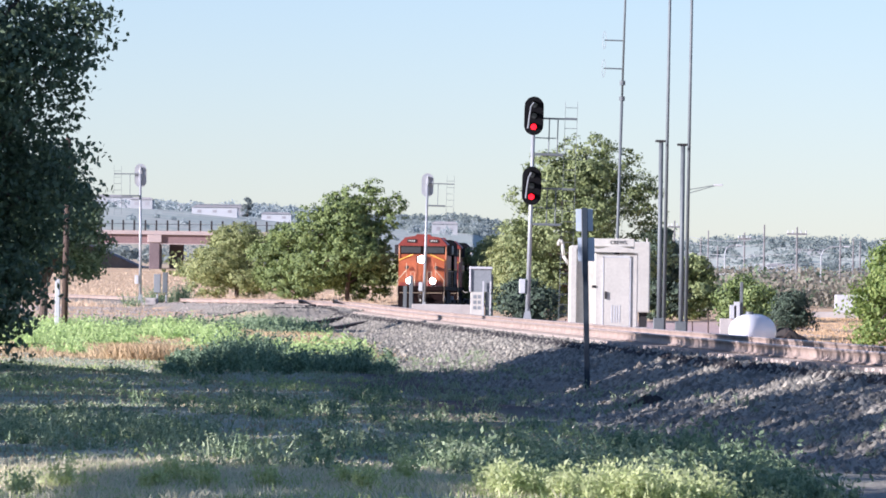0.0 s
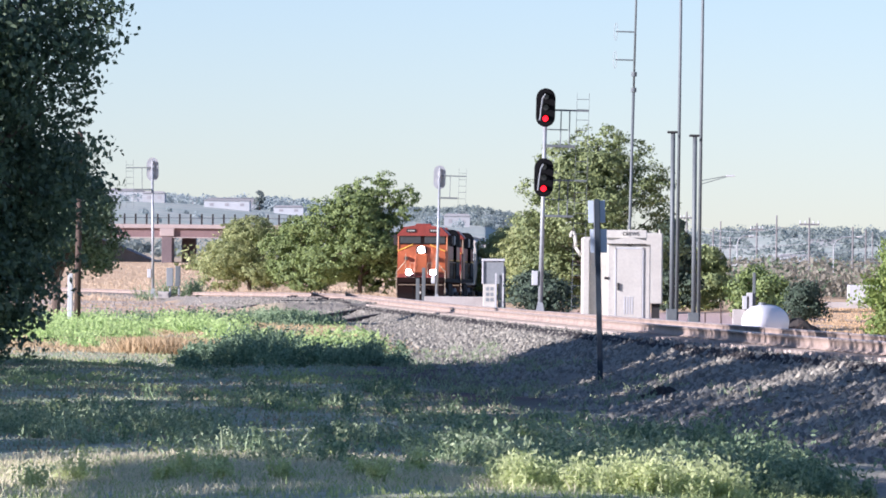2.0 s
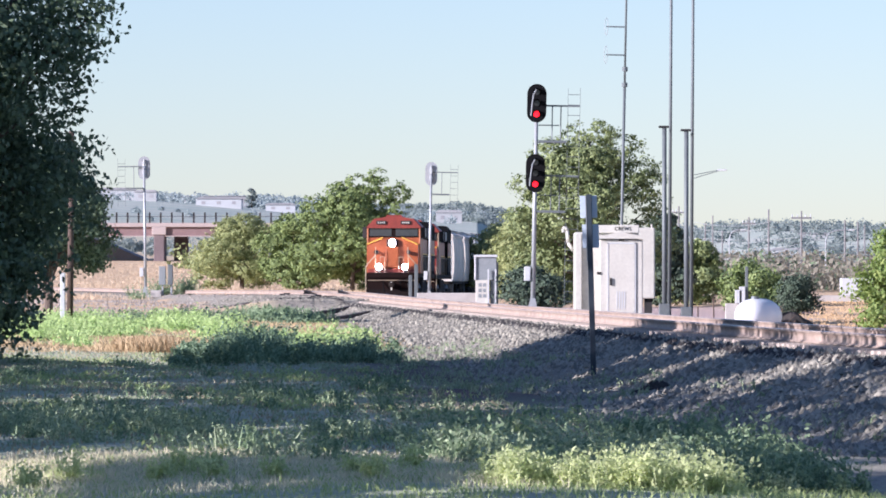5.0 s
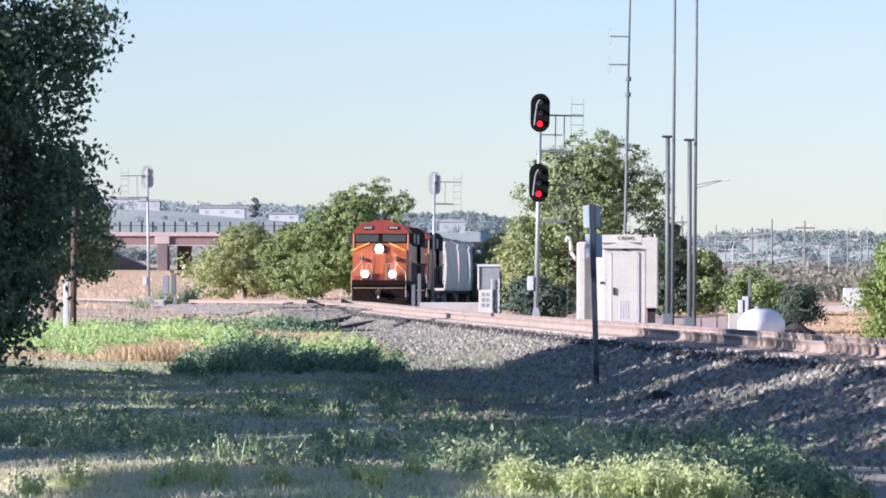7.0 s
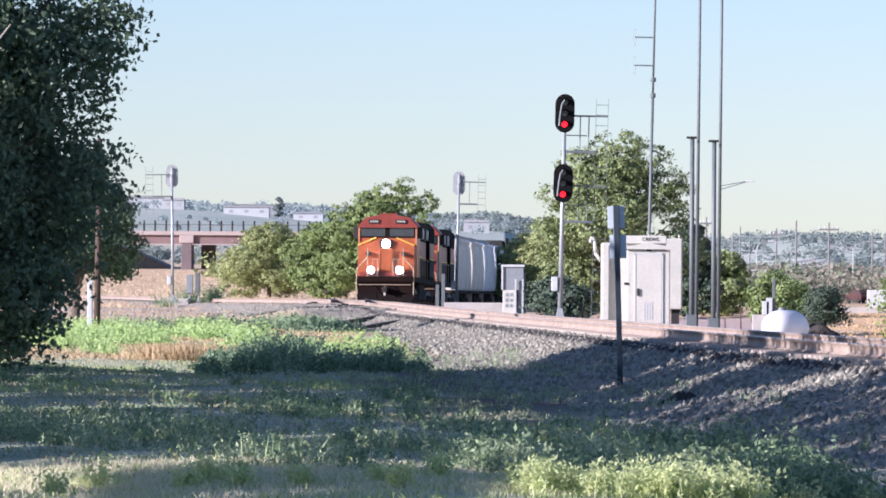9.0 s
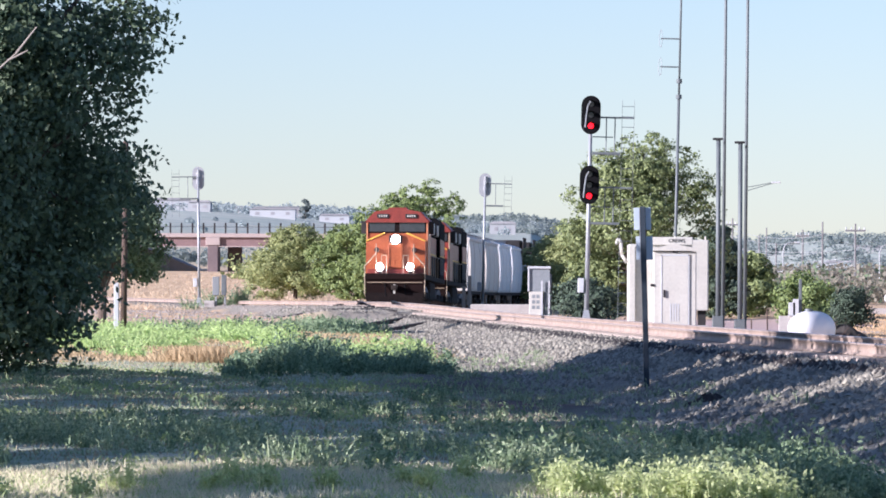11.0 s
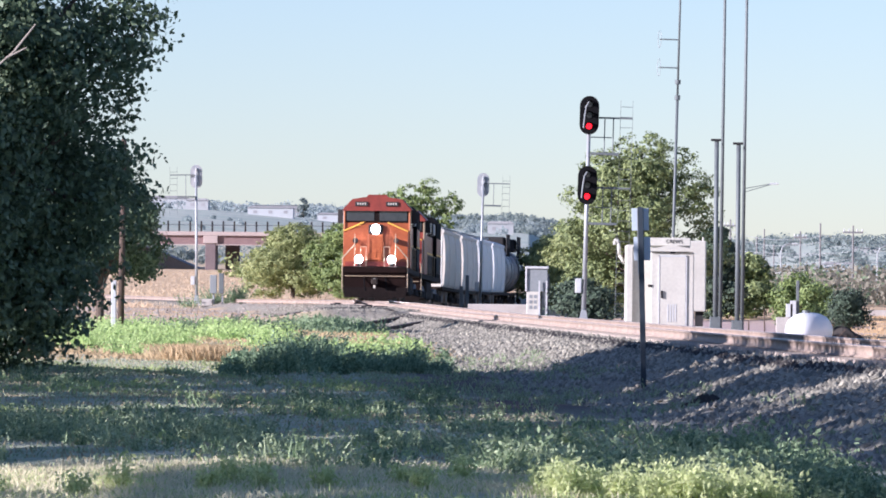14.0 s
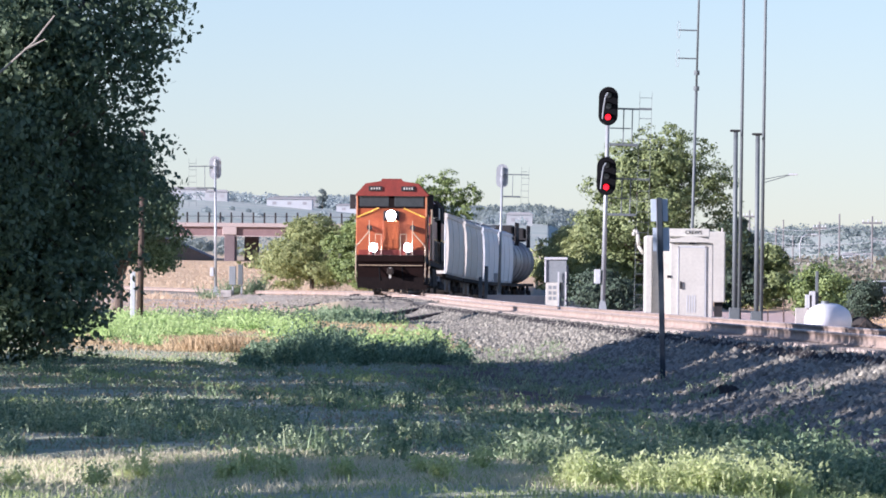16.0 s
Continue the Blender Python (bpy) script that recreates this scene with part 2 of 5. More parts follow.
def ground_z(x, y):
    x, y = np.asarray(x, float), np.asarray(y, float)
    k = np.clip((x / np.clip(y, 1, None) - 0.005) / 0.02, 0, 1)
    z = np.interp(y, BASE_D, LEFT_Z) * (1 - k) + np.interp(y, BASE_D, RIGHT_Z) * k
    z = z + 0.10 * np.sin(x * 0.35 + y * 0.05) * np.exp(-np.abs(y) / 300) + 0.05 * np.sin(y * 0.31 + x * 0.9) * (y < 300)
    z = z - np.where(y > 1300, 6.0 * np.exp(-((x / np.clip(y, 1, None) - 0.012) / 0.022) ** 2), 0)
    z = z + np.where(y > 1300, 3.0 * np.sin(x * 0.011 + y * 0.002) + 1.5 * np.sin(x * 0.041), 0)
    for line, lo in ((near_track, -60), (far_track, 235)):
        tx, tz = line(y)
        off = np.abs(x - tx)
        top = tz - 0.27
        slope = top - np.clip(off - 2.0, 0, None) * (0.30 + 0.05 * np.sin(y * 0.23) + 0.03 * np.sin(y * 0.61 + x) + 0.06 * np.sin(y * 0.5 + 0.8 * x) * (y > 165))
        on = (y > lo) & (y < 700)
        z = np.where(on, np.maximum(z, slope), z)
        z = np.where(on & (off < 2.0), np.where(z > top + 0.1, np.minimum(z, tz - 0.2), top), z)
    tx, tz = near_track(y)
    yard = (x > tx + 2) & (y > 120) & (y < 330)
    z = np.where(yard, np.maximum(z, tz - 0.36 - 0.15 * np.clip(x - tx - 4, 0, None)), z)
    return z


def gz(x, y):
    return float(ground_z(x, y))


def ground_mat():
    """Bare earth, mown straw, ballast and yard grit, told apart by where they lie."""
    m = bpy.data.materials.new("ground_cover")
    m.use_nodes = True
    n, ln = m.node_tree.nodes, m.node_tree.links
    p = n["Principled BSDF"]
    co = n.new("ShaderNodeTexCoord")

    def noise_at(scale, detail=6):
        q = n.new("ShaderNodeTexNoise")
        q.inputs["Scale"].default_value, q.inputs["Detail"].default_value = scale, detail
        ln.new(co.outputs["Object"], q.inputs["Vector"])
        return q.outputs["Fac"]

    def blend(fac, a, b):
        q = n.new("ShaderNodeMix")
        q.data_type = "RGBA"
        for s, v in (("Factor", fac), ("A", a), ("B", b)):
            if isinstance(v, tuple):
                q.inputs[s].default_value = (*v, 1)
            else:
                ln.new(v, q.inputs[s])
        return q.outputs["Result"]

    def sharp(v, lo, hi):
        q = n.new("ShaderNodeMapRange")
        q.inputs["From Min"].default_value, q.inputs["From Max"].default_value = lo, hi
        ln.new(v, q.inputs["Value"])
        return q.outputs[0]

    def layer(name):
        q = n.new("ShaderNodeAttribute")
        q.attribute_name = name
        return q.outputs["Fac"]

    coarse, middle, fine = sharp(noise_at(0.25), 0.35, 0.65), sharp(noise_at(2.2), 0.35, 0.65), sharp(noise_at(16), 0.3, 0.7)
    straw = blend(fine, (0.62, 0.61, 0.43), (0.40, 0.40, 0.27))
    earth = blend(fine, (0.16, 0.115, 0.09), (0.09, 0.065, 0.055))
    green = blend(fine, (0.44, 0.50, 0.28), (0.26, 0.31, 0.16))
    field = blend(middle, blend(coarse, straw, green), straw)
    field = blend(layer("earth"), field, earth)
    dry = blend(middle, (0.70, 0.50, 0.29), (0.58, 0.40, 0.22))
    field = blend(layer("dry"), field, dry)
    stone = blend(middle, blend(fine, (0.445, 0.405, 0.315), (0.19, 0.177, 0.144)), blend(fine, (0.42, 0.38, 0.30), (0.22, 0.203, 0.166)))
    field = blend(layer("ballast"), field, stone)
    grit = blend(fine, (0.62, 0.46, 0.40), (0.48, 0.35, 0.30))
    field = blend(layer("yard"), field, grit)
    # Far slopes turn paler with distance: haze put into the ground colour.
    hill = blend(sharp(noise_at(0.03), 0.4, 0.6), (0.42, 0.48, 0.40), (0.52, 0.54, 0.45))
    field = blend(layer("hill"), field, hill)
    ln.new(field, p.inputs["Base Color"])
    p.inputs["Roughness"].default_value = 0.95
    bp = n.new("ShaderNodeBump")
    bp.inputs["Strength"].default_value, bp.inputs["Distance"].default_value = 0.8, 0.05
    ln.new(noise_at(14, 8), bp.inputs["Height"])
    ln.new(bp.outputs[0], p.inputs["Normal"])
    return m


M["ground"] = ground_mat()


def soft(v, lo, hi):
    return np.clip((v - lo) / (hi - lo), 0, 1)


def wobble(x, y):
    return np.sin(x * 1.3 + 0.4 * y) * 0.5 + np.sin(x * 0.37 - y * 0.21) * 0.8 + np.sin(y * 0.83 + x * 2.1) * 0.4


def bank_foot(y):
    """How far the ballast reaches out from the middle of the near track."""
    return np.interp(y, [50, 56, 66, 82, 120, 160, 210, 260, 340], [6.0, 5.7, 5.0, 4.4, 4.4, 4.3, 4.3, 4.0, 3.5])


def build_ground():
    ys = np.concatenate([np.arange(-200, 30, 10), np.arange(30, 150, 0.7), np.arange(150, 420, 1.6), np.geomspace(420, 4900, 70)])
    xs = np.concatenate([-np.geomspace(40, 2500, 30)[::-1], np.arange(-39, -16, 1.5), np.arange(-16, 18, 0.4), np.arange(18, 40, 1.5), np.geomspace(40, 2500, 30)])
    X, Y = np.meshgrid(xs, ys)
    Z = ground_z(X, Y)
    v = np.stack([X, Y, Z], -1).reshape(-1, 3)
    r, c = len(ys), len(xs)
    i = (np.arange(r - 1)[:, None] * c + np.arange(c - 1)[None]).ravel()
    f = np.stack([i, i + 1, i + c + 1, i + c], 1)
    ob = mesh_np("ground", v, f, "ground", smooth=True)
    tagged(ob, "dry grassy field with bare earth and ballast banks", "ground", kind="structure")
    tx = near_track(Y)[0]
    fx = far_track(Y)[0]
    w = wobble(X, Y)
    left = tx - X
    foot = bank_foot(Y)
    ball = np.where(left > 0, 1 - soft(left + 0.4 * w, foot - 0.4, foot + 0.4), 1 - soft(-left, 2.2, 2.6)) * (Y > 20) * (Y < 650)
    ball = np.maximum(ball, (1 - soft(np.abs(X - fx) + 0.3 * w, 2.4, 3.0)) * (Y > 240) * (Y < 650))
    yard = soft(-left, 2.2, 2.8) * (Y > 100) * (1 - soft(Y + 6 * w, 255, 290)) * (1 - soft(X - Y * 0.0747 + w, -4.5, -2.5))
    dry = np.maximum(soft(Y + 6 * w, 205, 250) * (1 - soft(Y, 1100, 1500)), soft(X - Y * 0.0747 + w, -4.5, -2.5) * (Y > 140) * (Y < 1200))
    earth = soft(-np.abs(left - foot - 1.2) + 0.5 * w, -1.6, -0.2) * (Y < 150) * soft(Y, 70, 84)
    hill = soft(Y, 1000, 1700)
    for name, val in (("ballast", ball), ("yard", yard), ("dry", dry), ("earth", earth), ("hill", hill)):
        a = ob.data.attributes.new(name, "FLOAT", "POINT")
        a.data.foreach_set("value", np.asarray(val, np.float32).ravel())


build_ground()


# ---- tracks ----
def rail_sweep(line, d0, d1, side, material, prof, name, parent, step=4.0):
    ds = np.arange(d0, d1 + 0.1, step)
    x, z = line(ds)
    dx = np.gradient(x, ds)
    nx, ny = 1 / np.hypot(1, dx), -dx / np.hypot(1, dx)
    k = len(prof)
    v = []
    for a, b in prof:
        o = side * 0.7525 + a
        v.append(np.stack([x + nx * o, ds + ny * o, z + b], 1))
    v = np.stack(v, 1).reshape(-1, 3)
    n = len(ds)
    i = np.arange(n - 1)[:, None] * k
    j = np.arange(k)[None]
    f = np.stack([i + j, i + (j + 1) % k, i + k + (j + 1) % k, i + k + j], -1).reshape(-1, 4)
    return mesh_np(name, v, f, material, parent)


FOOT = [(-0.075, -0.18), (0.075, -0.18), (0.075, -0.165), (0.012, -0.145), (0.012, -0.045), (0.036, -0.035), (0.036, -0.004),
        (-0.036, -0.004), (-0.036, -0.035), (-0.012, -0.045), (-0.012, -0.145), (-0.075, -0.165)]
HEAD = [(-0.037, -0.030), (0.037, -0.030), (0.033, 0.0), (-0.033, 0.0)]


def tie_mesh():
    bm = B()
    prism(bm, [(-1.3, -0.2), (1.3, -0.2), (1.28, 0.0), (0.45, 0.0), (0.35, -0.03), (-0.35, -0.03), (-0.45, 0.0), (-1.28, 0.0)], "y", -0.13, 0.13)
    me = bpy.data.meshes.new("tie")
    bm.to_mesh(me)
    bm.free()
    me.materials.append(M["tie"])
    return me


def build_track(name, line, d0, d1, label, ties=290):
    track = thing(name, label, "railway track", kind="structure")
    for side in (-1, 1):
        rail = rail_sweep(line, d0, d1, side, "rail", FOOT, "rail", track)
        rail_sweep(line, d0, d1, side, "railhead", HEAD, "railhead", rail)
    me = tie_mesh()
    for i in range(ties):
        d = d0 + i * 0.61
        x, z = line(np.array([d - 0.5, d, d + 0.5]))
        ob = new("tie", me)
        ob.parent = track
        ob.matrix_basis = pose(x[1], d, z[1] - 0.185, 0, 0, -math.degrees(math.atan(x[2] - x[0])))
    return track


near_line = build_track("main_track", near_track, 54, 640, "sunlit railway track with rusty rails on concrete ties", 298)
far_line = build_track("siding_track", far_track, 262, 640, "curving railway track on which the train runs", 240)


def stones(name, label, n, where, lo, hi, material="stone"):
    """Loose angular stones lying on the ground, joined."""
    x, y = where(n)
    z = ground_z(x, y)
    n = len(x)
    base = np.array([(1, 0, -0.3), (-1, 0, -0.3), (0, 1, -0.3), (0, -1, -0.3), (0, 0, 1)], float)
    tri = np.array([(0, 2, 4), (2, 1, 4), (1, 3, 4), (3, 0, 4)])     # the undersides lie buried
    r = lo + (hi - lo) * rng.random((n, 1, 1)) ** 2
    v = base[None] * (0.6 + 0.8 * rng.random((n, 5, 1))) + 0.35 * rng.normal(size=(n, 5, 3)) * 0.5
    a = rng.random(n) * 6.283
    c, s = np.cos(a)[:, None], np.sin(a)[:, None]
    v = np.stack([v[:, :, 0] * c - v[:, :, 1] * s, v[:, :, 0] * s + v[:, :, 1] * c, v[:, :, 2] * 0.75], -1) * r
    v = v + np.stack([x, y, z + r[:, 0, 0] * 0.25], -1)[:, None]
    f = (np.arange(n)[:, None, None] * 5 + tri[None]).reshape(-1, 3)
    ob = mesh_np(name, v.reshape(-1, 3), f, material)
    return tagged(ob, label, "gravel", kind="stuff")


def bank(n):
    y = 55 + (290 - 55) * rng.random(n) ** 1.7
    foot = bank_foot(y)
    off = 0.85 + (foot + 0.6 - 0.85) * rng.random(n)
    return near_track(y)[0] - off, y


def between(n):
    y = 55 + 235 * rng.random(n) ** 1.6
    return near_track(y)[0] - 0.65 + 2.6 * rng.random(n), y


stones("ballast_bank", "grey-brown crushed ballast on the track bank", 46000, bank, 0.024, 0.072)
# A strip of darker stones runs beside the tie ends.
stones("shoulder_ballast", "dark ballast along the edge of the ties", 7000, lambda n: (lambda y: (near_track(y)[0] - 1.85 - 0.3 * rng.random(n), y))(56 + 200 * rng.random(n) ** 1.3), 0.025, 0.075, "dark_stone")
stones("spilled_ballast", "pale spilled ballast and earth on the old track bed", 6000, lambda n: (lambda y: ((-0.078 + 0.055 * rng.random(n)) * y, y))(205 + 130 * rng.random(n)), 0.02, 0.09, "pale_grit")
stones("track_ballast", "grey-brown crushed ballast between the rails", 8000, between, 0.02, 0.05)


# ---- weeds ----
def tufts(name, label, n, where, height, material, blades=14, spread=0.25, wide=0.03, lean=0.5, category="weeds", leafy=0.0, leaf=0.0):
    """Tufts of upright tapering blades, joined, with small side leaves where leafy."""
    x, y, k = where(n)
    n = len(x)
    z = ground_z(x, y)
    root = np.stack([x, y, z], -1)[:, None] + np.concatenate([rng.normal(size=(n, blades, 2)) * spread, np.zeros((n, blades, 1))], -1) * k[:, None, None]
    h = height * k[:, None, None] * (0.45 + 0.75 * rng.random((n, blades, 1)))
    d = np.concatenate([rng.normal(size=(n, blades, 2)) * lean * 0.5, np.ones((n, blades, 1))], -1)
    tip = root + d * h
    side = rng.normal(size=(n, blades, 3)) * [1, 1, 0.1]
    side = side / np.linalg.norm(side, axis=-1, keepdims=True) * wide * (0.6 + 0.8 * rng.random((n, blades, 1)))
    mid = root * 0.5 + tip * 0.5
    root = root - [0, 0, 0.04]
    v = np.stack([root, mid + side, tip, mid - side], 2).reshape(-1, 3)
    if leafy:
        m = int(n * blades * leafy)
        i, j, u = rng.integers(0, n, m), rng.integers(0, blades, m), (0.25 + 0.8 * rng.random(m))[:, None]
        c = root[i, j] * (1 - u) + tip[i, j] * u + rng.normal(size=(m, 3)) * (leaf * 0.5 or wide * 1.2)
        lv, _ = leaf_quads(c, leaf or wide * 3.2, leaf * 0.45 or wide * 1.5, up=0.6)
        v = np.concatenate([v, lv])
    f = np.arange(len(v)).reshape(-1, 4)
    ob = mesh_np(name, v, f, material)
    return tagged(ob, label, category, kind="stuff")


def patch(x0, x1, y0, y1, keep=None, lo=0.6, hi=1.3):
    def where(n):
        y = y0 + (y1 - y0) * rng.random(n)
        u = rng.random(n)
        x = (x0 + (x1 - x0) * u)
        if keep is not None:
            ok = keep(x, y) > rng.random(n)
            x, y = x[ok], y[ok]
        return x, y, lo + (hi - lo) * rng.random(len(x))
    return where


def fan(u0, u1, y0, y1, keep=None, lo=0.6, hi=1.3):
    """Like patch, but across a wedge that opens from the viewer's stand: u is sideways over forwards."""
    def where(n):
        y = y0 + (y1 - y0) * rng.random(n) ** 0.8
        x = (u0 + (u1 - u0) * rng.random(n)) * y
        ok = near_track(y)[0] - x > np.interp(y, [50, 56, 66, 76, 84, 118, 130], [6.3, 6.1, 5.4, 5.2, 6.6, 6.4, 4.8])
        if keep is not None:
            ok &= keep(x, y) > rng.random(n)
        x, y = x[ok], y[ok]
        return x, y, lo + (hi - lo) * rng.random(len(x))
    return where


clumpy = lambda x, y: soft(wobble(x * 1.7, y * 0.6) + 0.8 * np.sin(x * 2.9 + y), -0.2, 1.2)
strip = lambda x, y: soft(np.sin(y * 0.55 + 0.12 * x) + 0.4 * np.sin(x * 1.9), 0.0, 0.8)
sparse = lambda x, y: soft(wobble(x * 1.7, y * 0.6) + 0.8 * np.sin(x * 2.9 + y), 0.5, 1.8)
M["straw_gold"] = mat("golden_straw", (0.76, 0.54, 0.30), (0.62, 0.43, 0.23), 0.9, trans=0.3, spread=0.6, island=True)
tufts("low_grass", "short trampled grass in the shade", 9000, fan(-0.095, 0.085, 48.5, 128, None, 0.3, 1.3), 0.04, "weed", 8, 0.22, 0.010, 2.6)
tufts("low_straw", "short pale dry straw", 6000, fan(-0.095, 0.085, 50, 135, None, 0.4, 1.2), 0.045, "straw_mix", 9, 0.22, 0.008, 1.8)
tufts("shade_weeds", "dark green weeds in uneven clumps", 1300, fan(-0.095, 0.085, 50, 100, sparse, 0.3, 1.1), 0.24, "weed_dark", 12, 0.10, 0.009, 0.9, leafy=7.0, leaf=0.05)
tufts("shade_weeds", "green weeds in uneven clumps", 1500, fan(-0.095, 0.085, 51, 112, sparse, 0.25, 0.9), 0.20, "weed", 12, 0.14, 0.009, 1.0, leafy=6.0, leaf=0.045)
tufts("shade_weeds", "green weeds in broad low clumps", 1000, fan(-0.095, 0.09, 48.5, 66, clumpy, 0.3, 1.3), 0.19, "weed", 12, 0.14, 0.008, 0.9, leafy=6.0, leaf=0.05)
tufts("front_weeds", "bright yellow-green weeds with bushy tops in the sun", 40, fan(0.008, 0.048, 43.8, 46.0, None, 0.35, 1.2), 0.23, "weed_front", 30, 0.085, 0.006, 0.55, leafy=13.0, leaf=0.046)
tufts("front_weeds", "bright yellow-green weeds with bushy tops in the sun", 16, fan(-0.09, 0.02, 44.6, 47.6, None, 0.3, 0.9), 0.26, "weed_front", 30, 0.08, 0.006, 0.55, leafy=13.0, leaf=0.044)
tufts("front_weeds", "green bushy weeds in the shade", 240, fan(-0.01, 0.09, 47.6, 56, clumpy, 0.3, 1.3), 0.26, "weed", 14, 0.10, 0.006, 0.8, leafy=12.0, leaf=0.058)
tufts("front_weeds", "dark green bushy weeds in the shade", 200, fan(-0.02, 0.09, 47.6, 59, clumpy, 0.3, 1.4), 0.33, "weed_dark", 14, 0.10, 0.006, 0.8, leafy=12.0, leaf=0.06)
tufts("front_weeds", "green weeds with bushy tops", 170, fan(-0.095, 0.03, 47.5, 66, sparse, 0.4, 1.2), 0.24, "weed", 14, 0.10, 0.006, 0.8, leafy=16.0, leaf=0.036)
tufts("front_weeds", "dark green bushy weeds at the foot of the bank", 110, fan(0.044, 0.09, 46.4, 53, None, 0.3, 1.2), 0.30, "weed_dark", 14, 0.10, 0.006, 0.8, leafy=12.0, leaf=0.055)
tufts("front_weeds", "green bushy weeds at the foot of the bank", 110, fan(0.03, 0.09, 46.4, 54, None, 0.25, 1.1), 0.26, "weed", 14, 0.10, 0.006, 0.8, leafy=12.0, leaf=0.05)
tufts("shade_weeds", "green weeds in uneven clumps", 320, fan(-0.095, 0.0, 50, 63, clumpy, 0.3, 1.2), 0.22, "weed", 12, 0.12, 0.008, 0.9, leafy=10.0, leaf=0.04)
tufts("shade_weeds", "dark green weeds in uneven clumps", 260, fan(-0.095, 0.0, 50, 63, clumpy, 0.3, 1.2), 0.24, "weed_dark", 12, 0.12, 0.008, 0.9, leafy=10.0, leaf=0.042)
tufts("low_weeds", "pale grey-green low weeds in the field", 1700, fan(-0.095, 0.08, 50, 124, strip, 0.3, 1.3), 0.085, "weed_pale", 10, 0.2, 0.012, 1.6, leafy=3.0, leaf=0.055)
tufts("front_grass", "pale sunlit grass and straw", 900, fan(-0.095, 0.09, 40.0, 50, None, 0.4, 1.2), 0.07, "weed_pale", 14, 0.14, 0.005, 1.6, leafy=1.0, leaf=0.02)
tufts("front_straw", "pale sunlit straw", 2200, fan(-0.095, 0.02, 43.5, 51, None, 0.4, 1.2), 0.07, "straw_pale", 14, 0.14, 0.004, 1.6)
tufts("track_weeds", "scattered green weeds on the foot of the bank", 260,
      lambda n: (lambda y: (near_track(y)[0] - 3.2 - 3.0 * rng.random(n), y, 0.3 + 0.7 * rng.random(n)))(60 + 70 * rng.random(n)), 0.16, "weed", 9, 0.12, 0.010, 1.0, leafy=4.0, leaf=0.04)
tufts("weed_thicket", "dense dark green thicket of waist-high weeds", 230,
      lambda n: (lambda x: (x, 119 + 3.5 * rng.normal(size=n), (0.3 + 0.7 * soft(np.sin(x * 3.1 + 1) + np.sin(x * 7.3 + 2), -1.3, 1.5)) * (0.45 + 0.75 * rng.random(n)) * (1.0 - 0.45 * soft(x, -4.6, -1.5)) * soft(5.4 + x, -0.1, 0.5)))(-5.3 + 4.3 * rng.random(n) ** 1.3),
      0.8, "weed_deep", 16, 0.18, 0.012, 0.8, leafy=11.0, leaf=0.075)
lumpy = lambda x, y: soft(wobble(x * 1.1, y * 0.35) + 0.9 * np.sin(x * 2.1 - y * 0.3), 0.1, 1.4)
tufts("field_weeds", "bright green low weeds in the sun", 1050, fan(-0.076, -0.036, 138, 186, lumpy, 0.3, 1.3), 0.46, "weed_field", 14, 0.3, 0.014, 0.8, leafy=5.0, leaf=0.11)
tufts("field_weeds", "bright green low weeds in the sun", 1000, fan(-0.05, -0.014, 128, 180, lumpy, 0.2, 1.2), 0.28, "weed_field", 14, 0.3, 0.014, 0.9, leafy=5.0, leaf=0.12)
tufts("field_straw", "short dry straw in the sun", 3600, fan(-0.08, -0.005, 126, 200, None, 0.4, 1.3), 0.10, "grass", 10, 0.3, 0.014, 1.4)
tufts("straw_patch", "tall tan dry grass in the sun", 700,
      lambda n: (lambda y: ((-0.054 + 0.012 * rng.random(n)) * y, y, 0.6 + 0.7 * rng.random(n)))(127 + 9 * rng.random(n)), 0.30, "grass", 20, 0.25, 0.012, 1.0)
tufts("far_weeds", "grey-green weeds along the old track bed", 900, fan(-0.07, -0.018, 184, 222, lumpy, 0.2, 1.3), 0.36, "weed_dark", 14, 0.35, 0.02, 0.9, leafy=4.0, leaf=0.12)
tufts("dry_grass", "tall golden dry grass beyond the tracks", 700,
      lambda n: (lambda y: (lambda x: (x, y, (0.6 + 0.9 * rng.random(n)) * (np.abs(x - near_track(y)[0]) > 2.6)))((-0.075 + 0.07 * rng.random(n)) * y))(330 + 130 * rng.random(n)), 0.26, "straw_far", 9, 0.4, 0.022, 1.2)
tufts("dry_grass", "golden dry grass of the far field", 1500,
      lambda n: (lambda y: ((-0.09 + 0.09 * rng.random(n)) * y, y, 0.5 + 0.9 * rng.random(n)))(465 + 560 * rng.random(n)), 0.2, "straw_far", 8, 0.9, 0.05, 1.4)
tufts("dry_grass", "short golden dry grass beside the yard", 1000,
      lambda n: (lambda y: ((0.056 + 0.03 * rng.random(n)) * y, y, 0.5 + 0.8 * rng.random(n)))(178 + 170 * rng.random(n)), 0.10, "straw_gold", 12, 0.4, 0.014, 1.2)


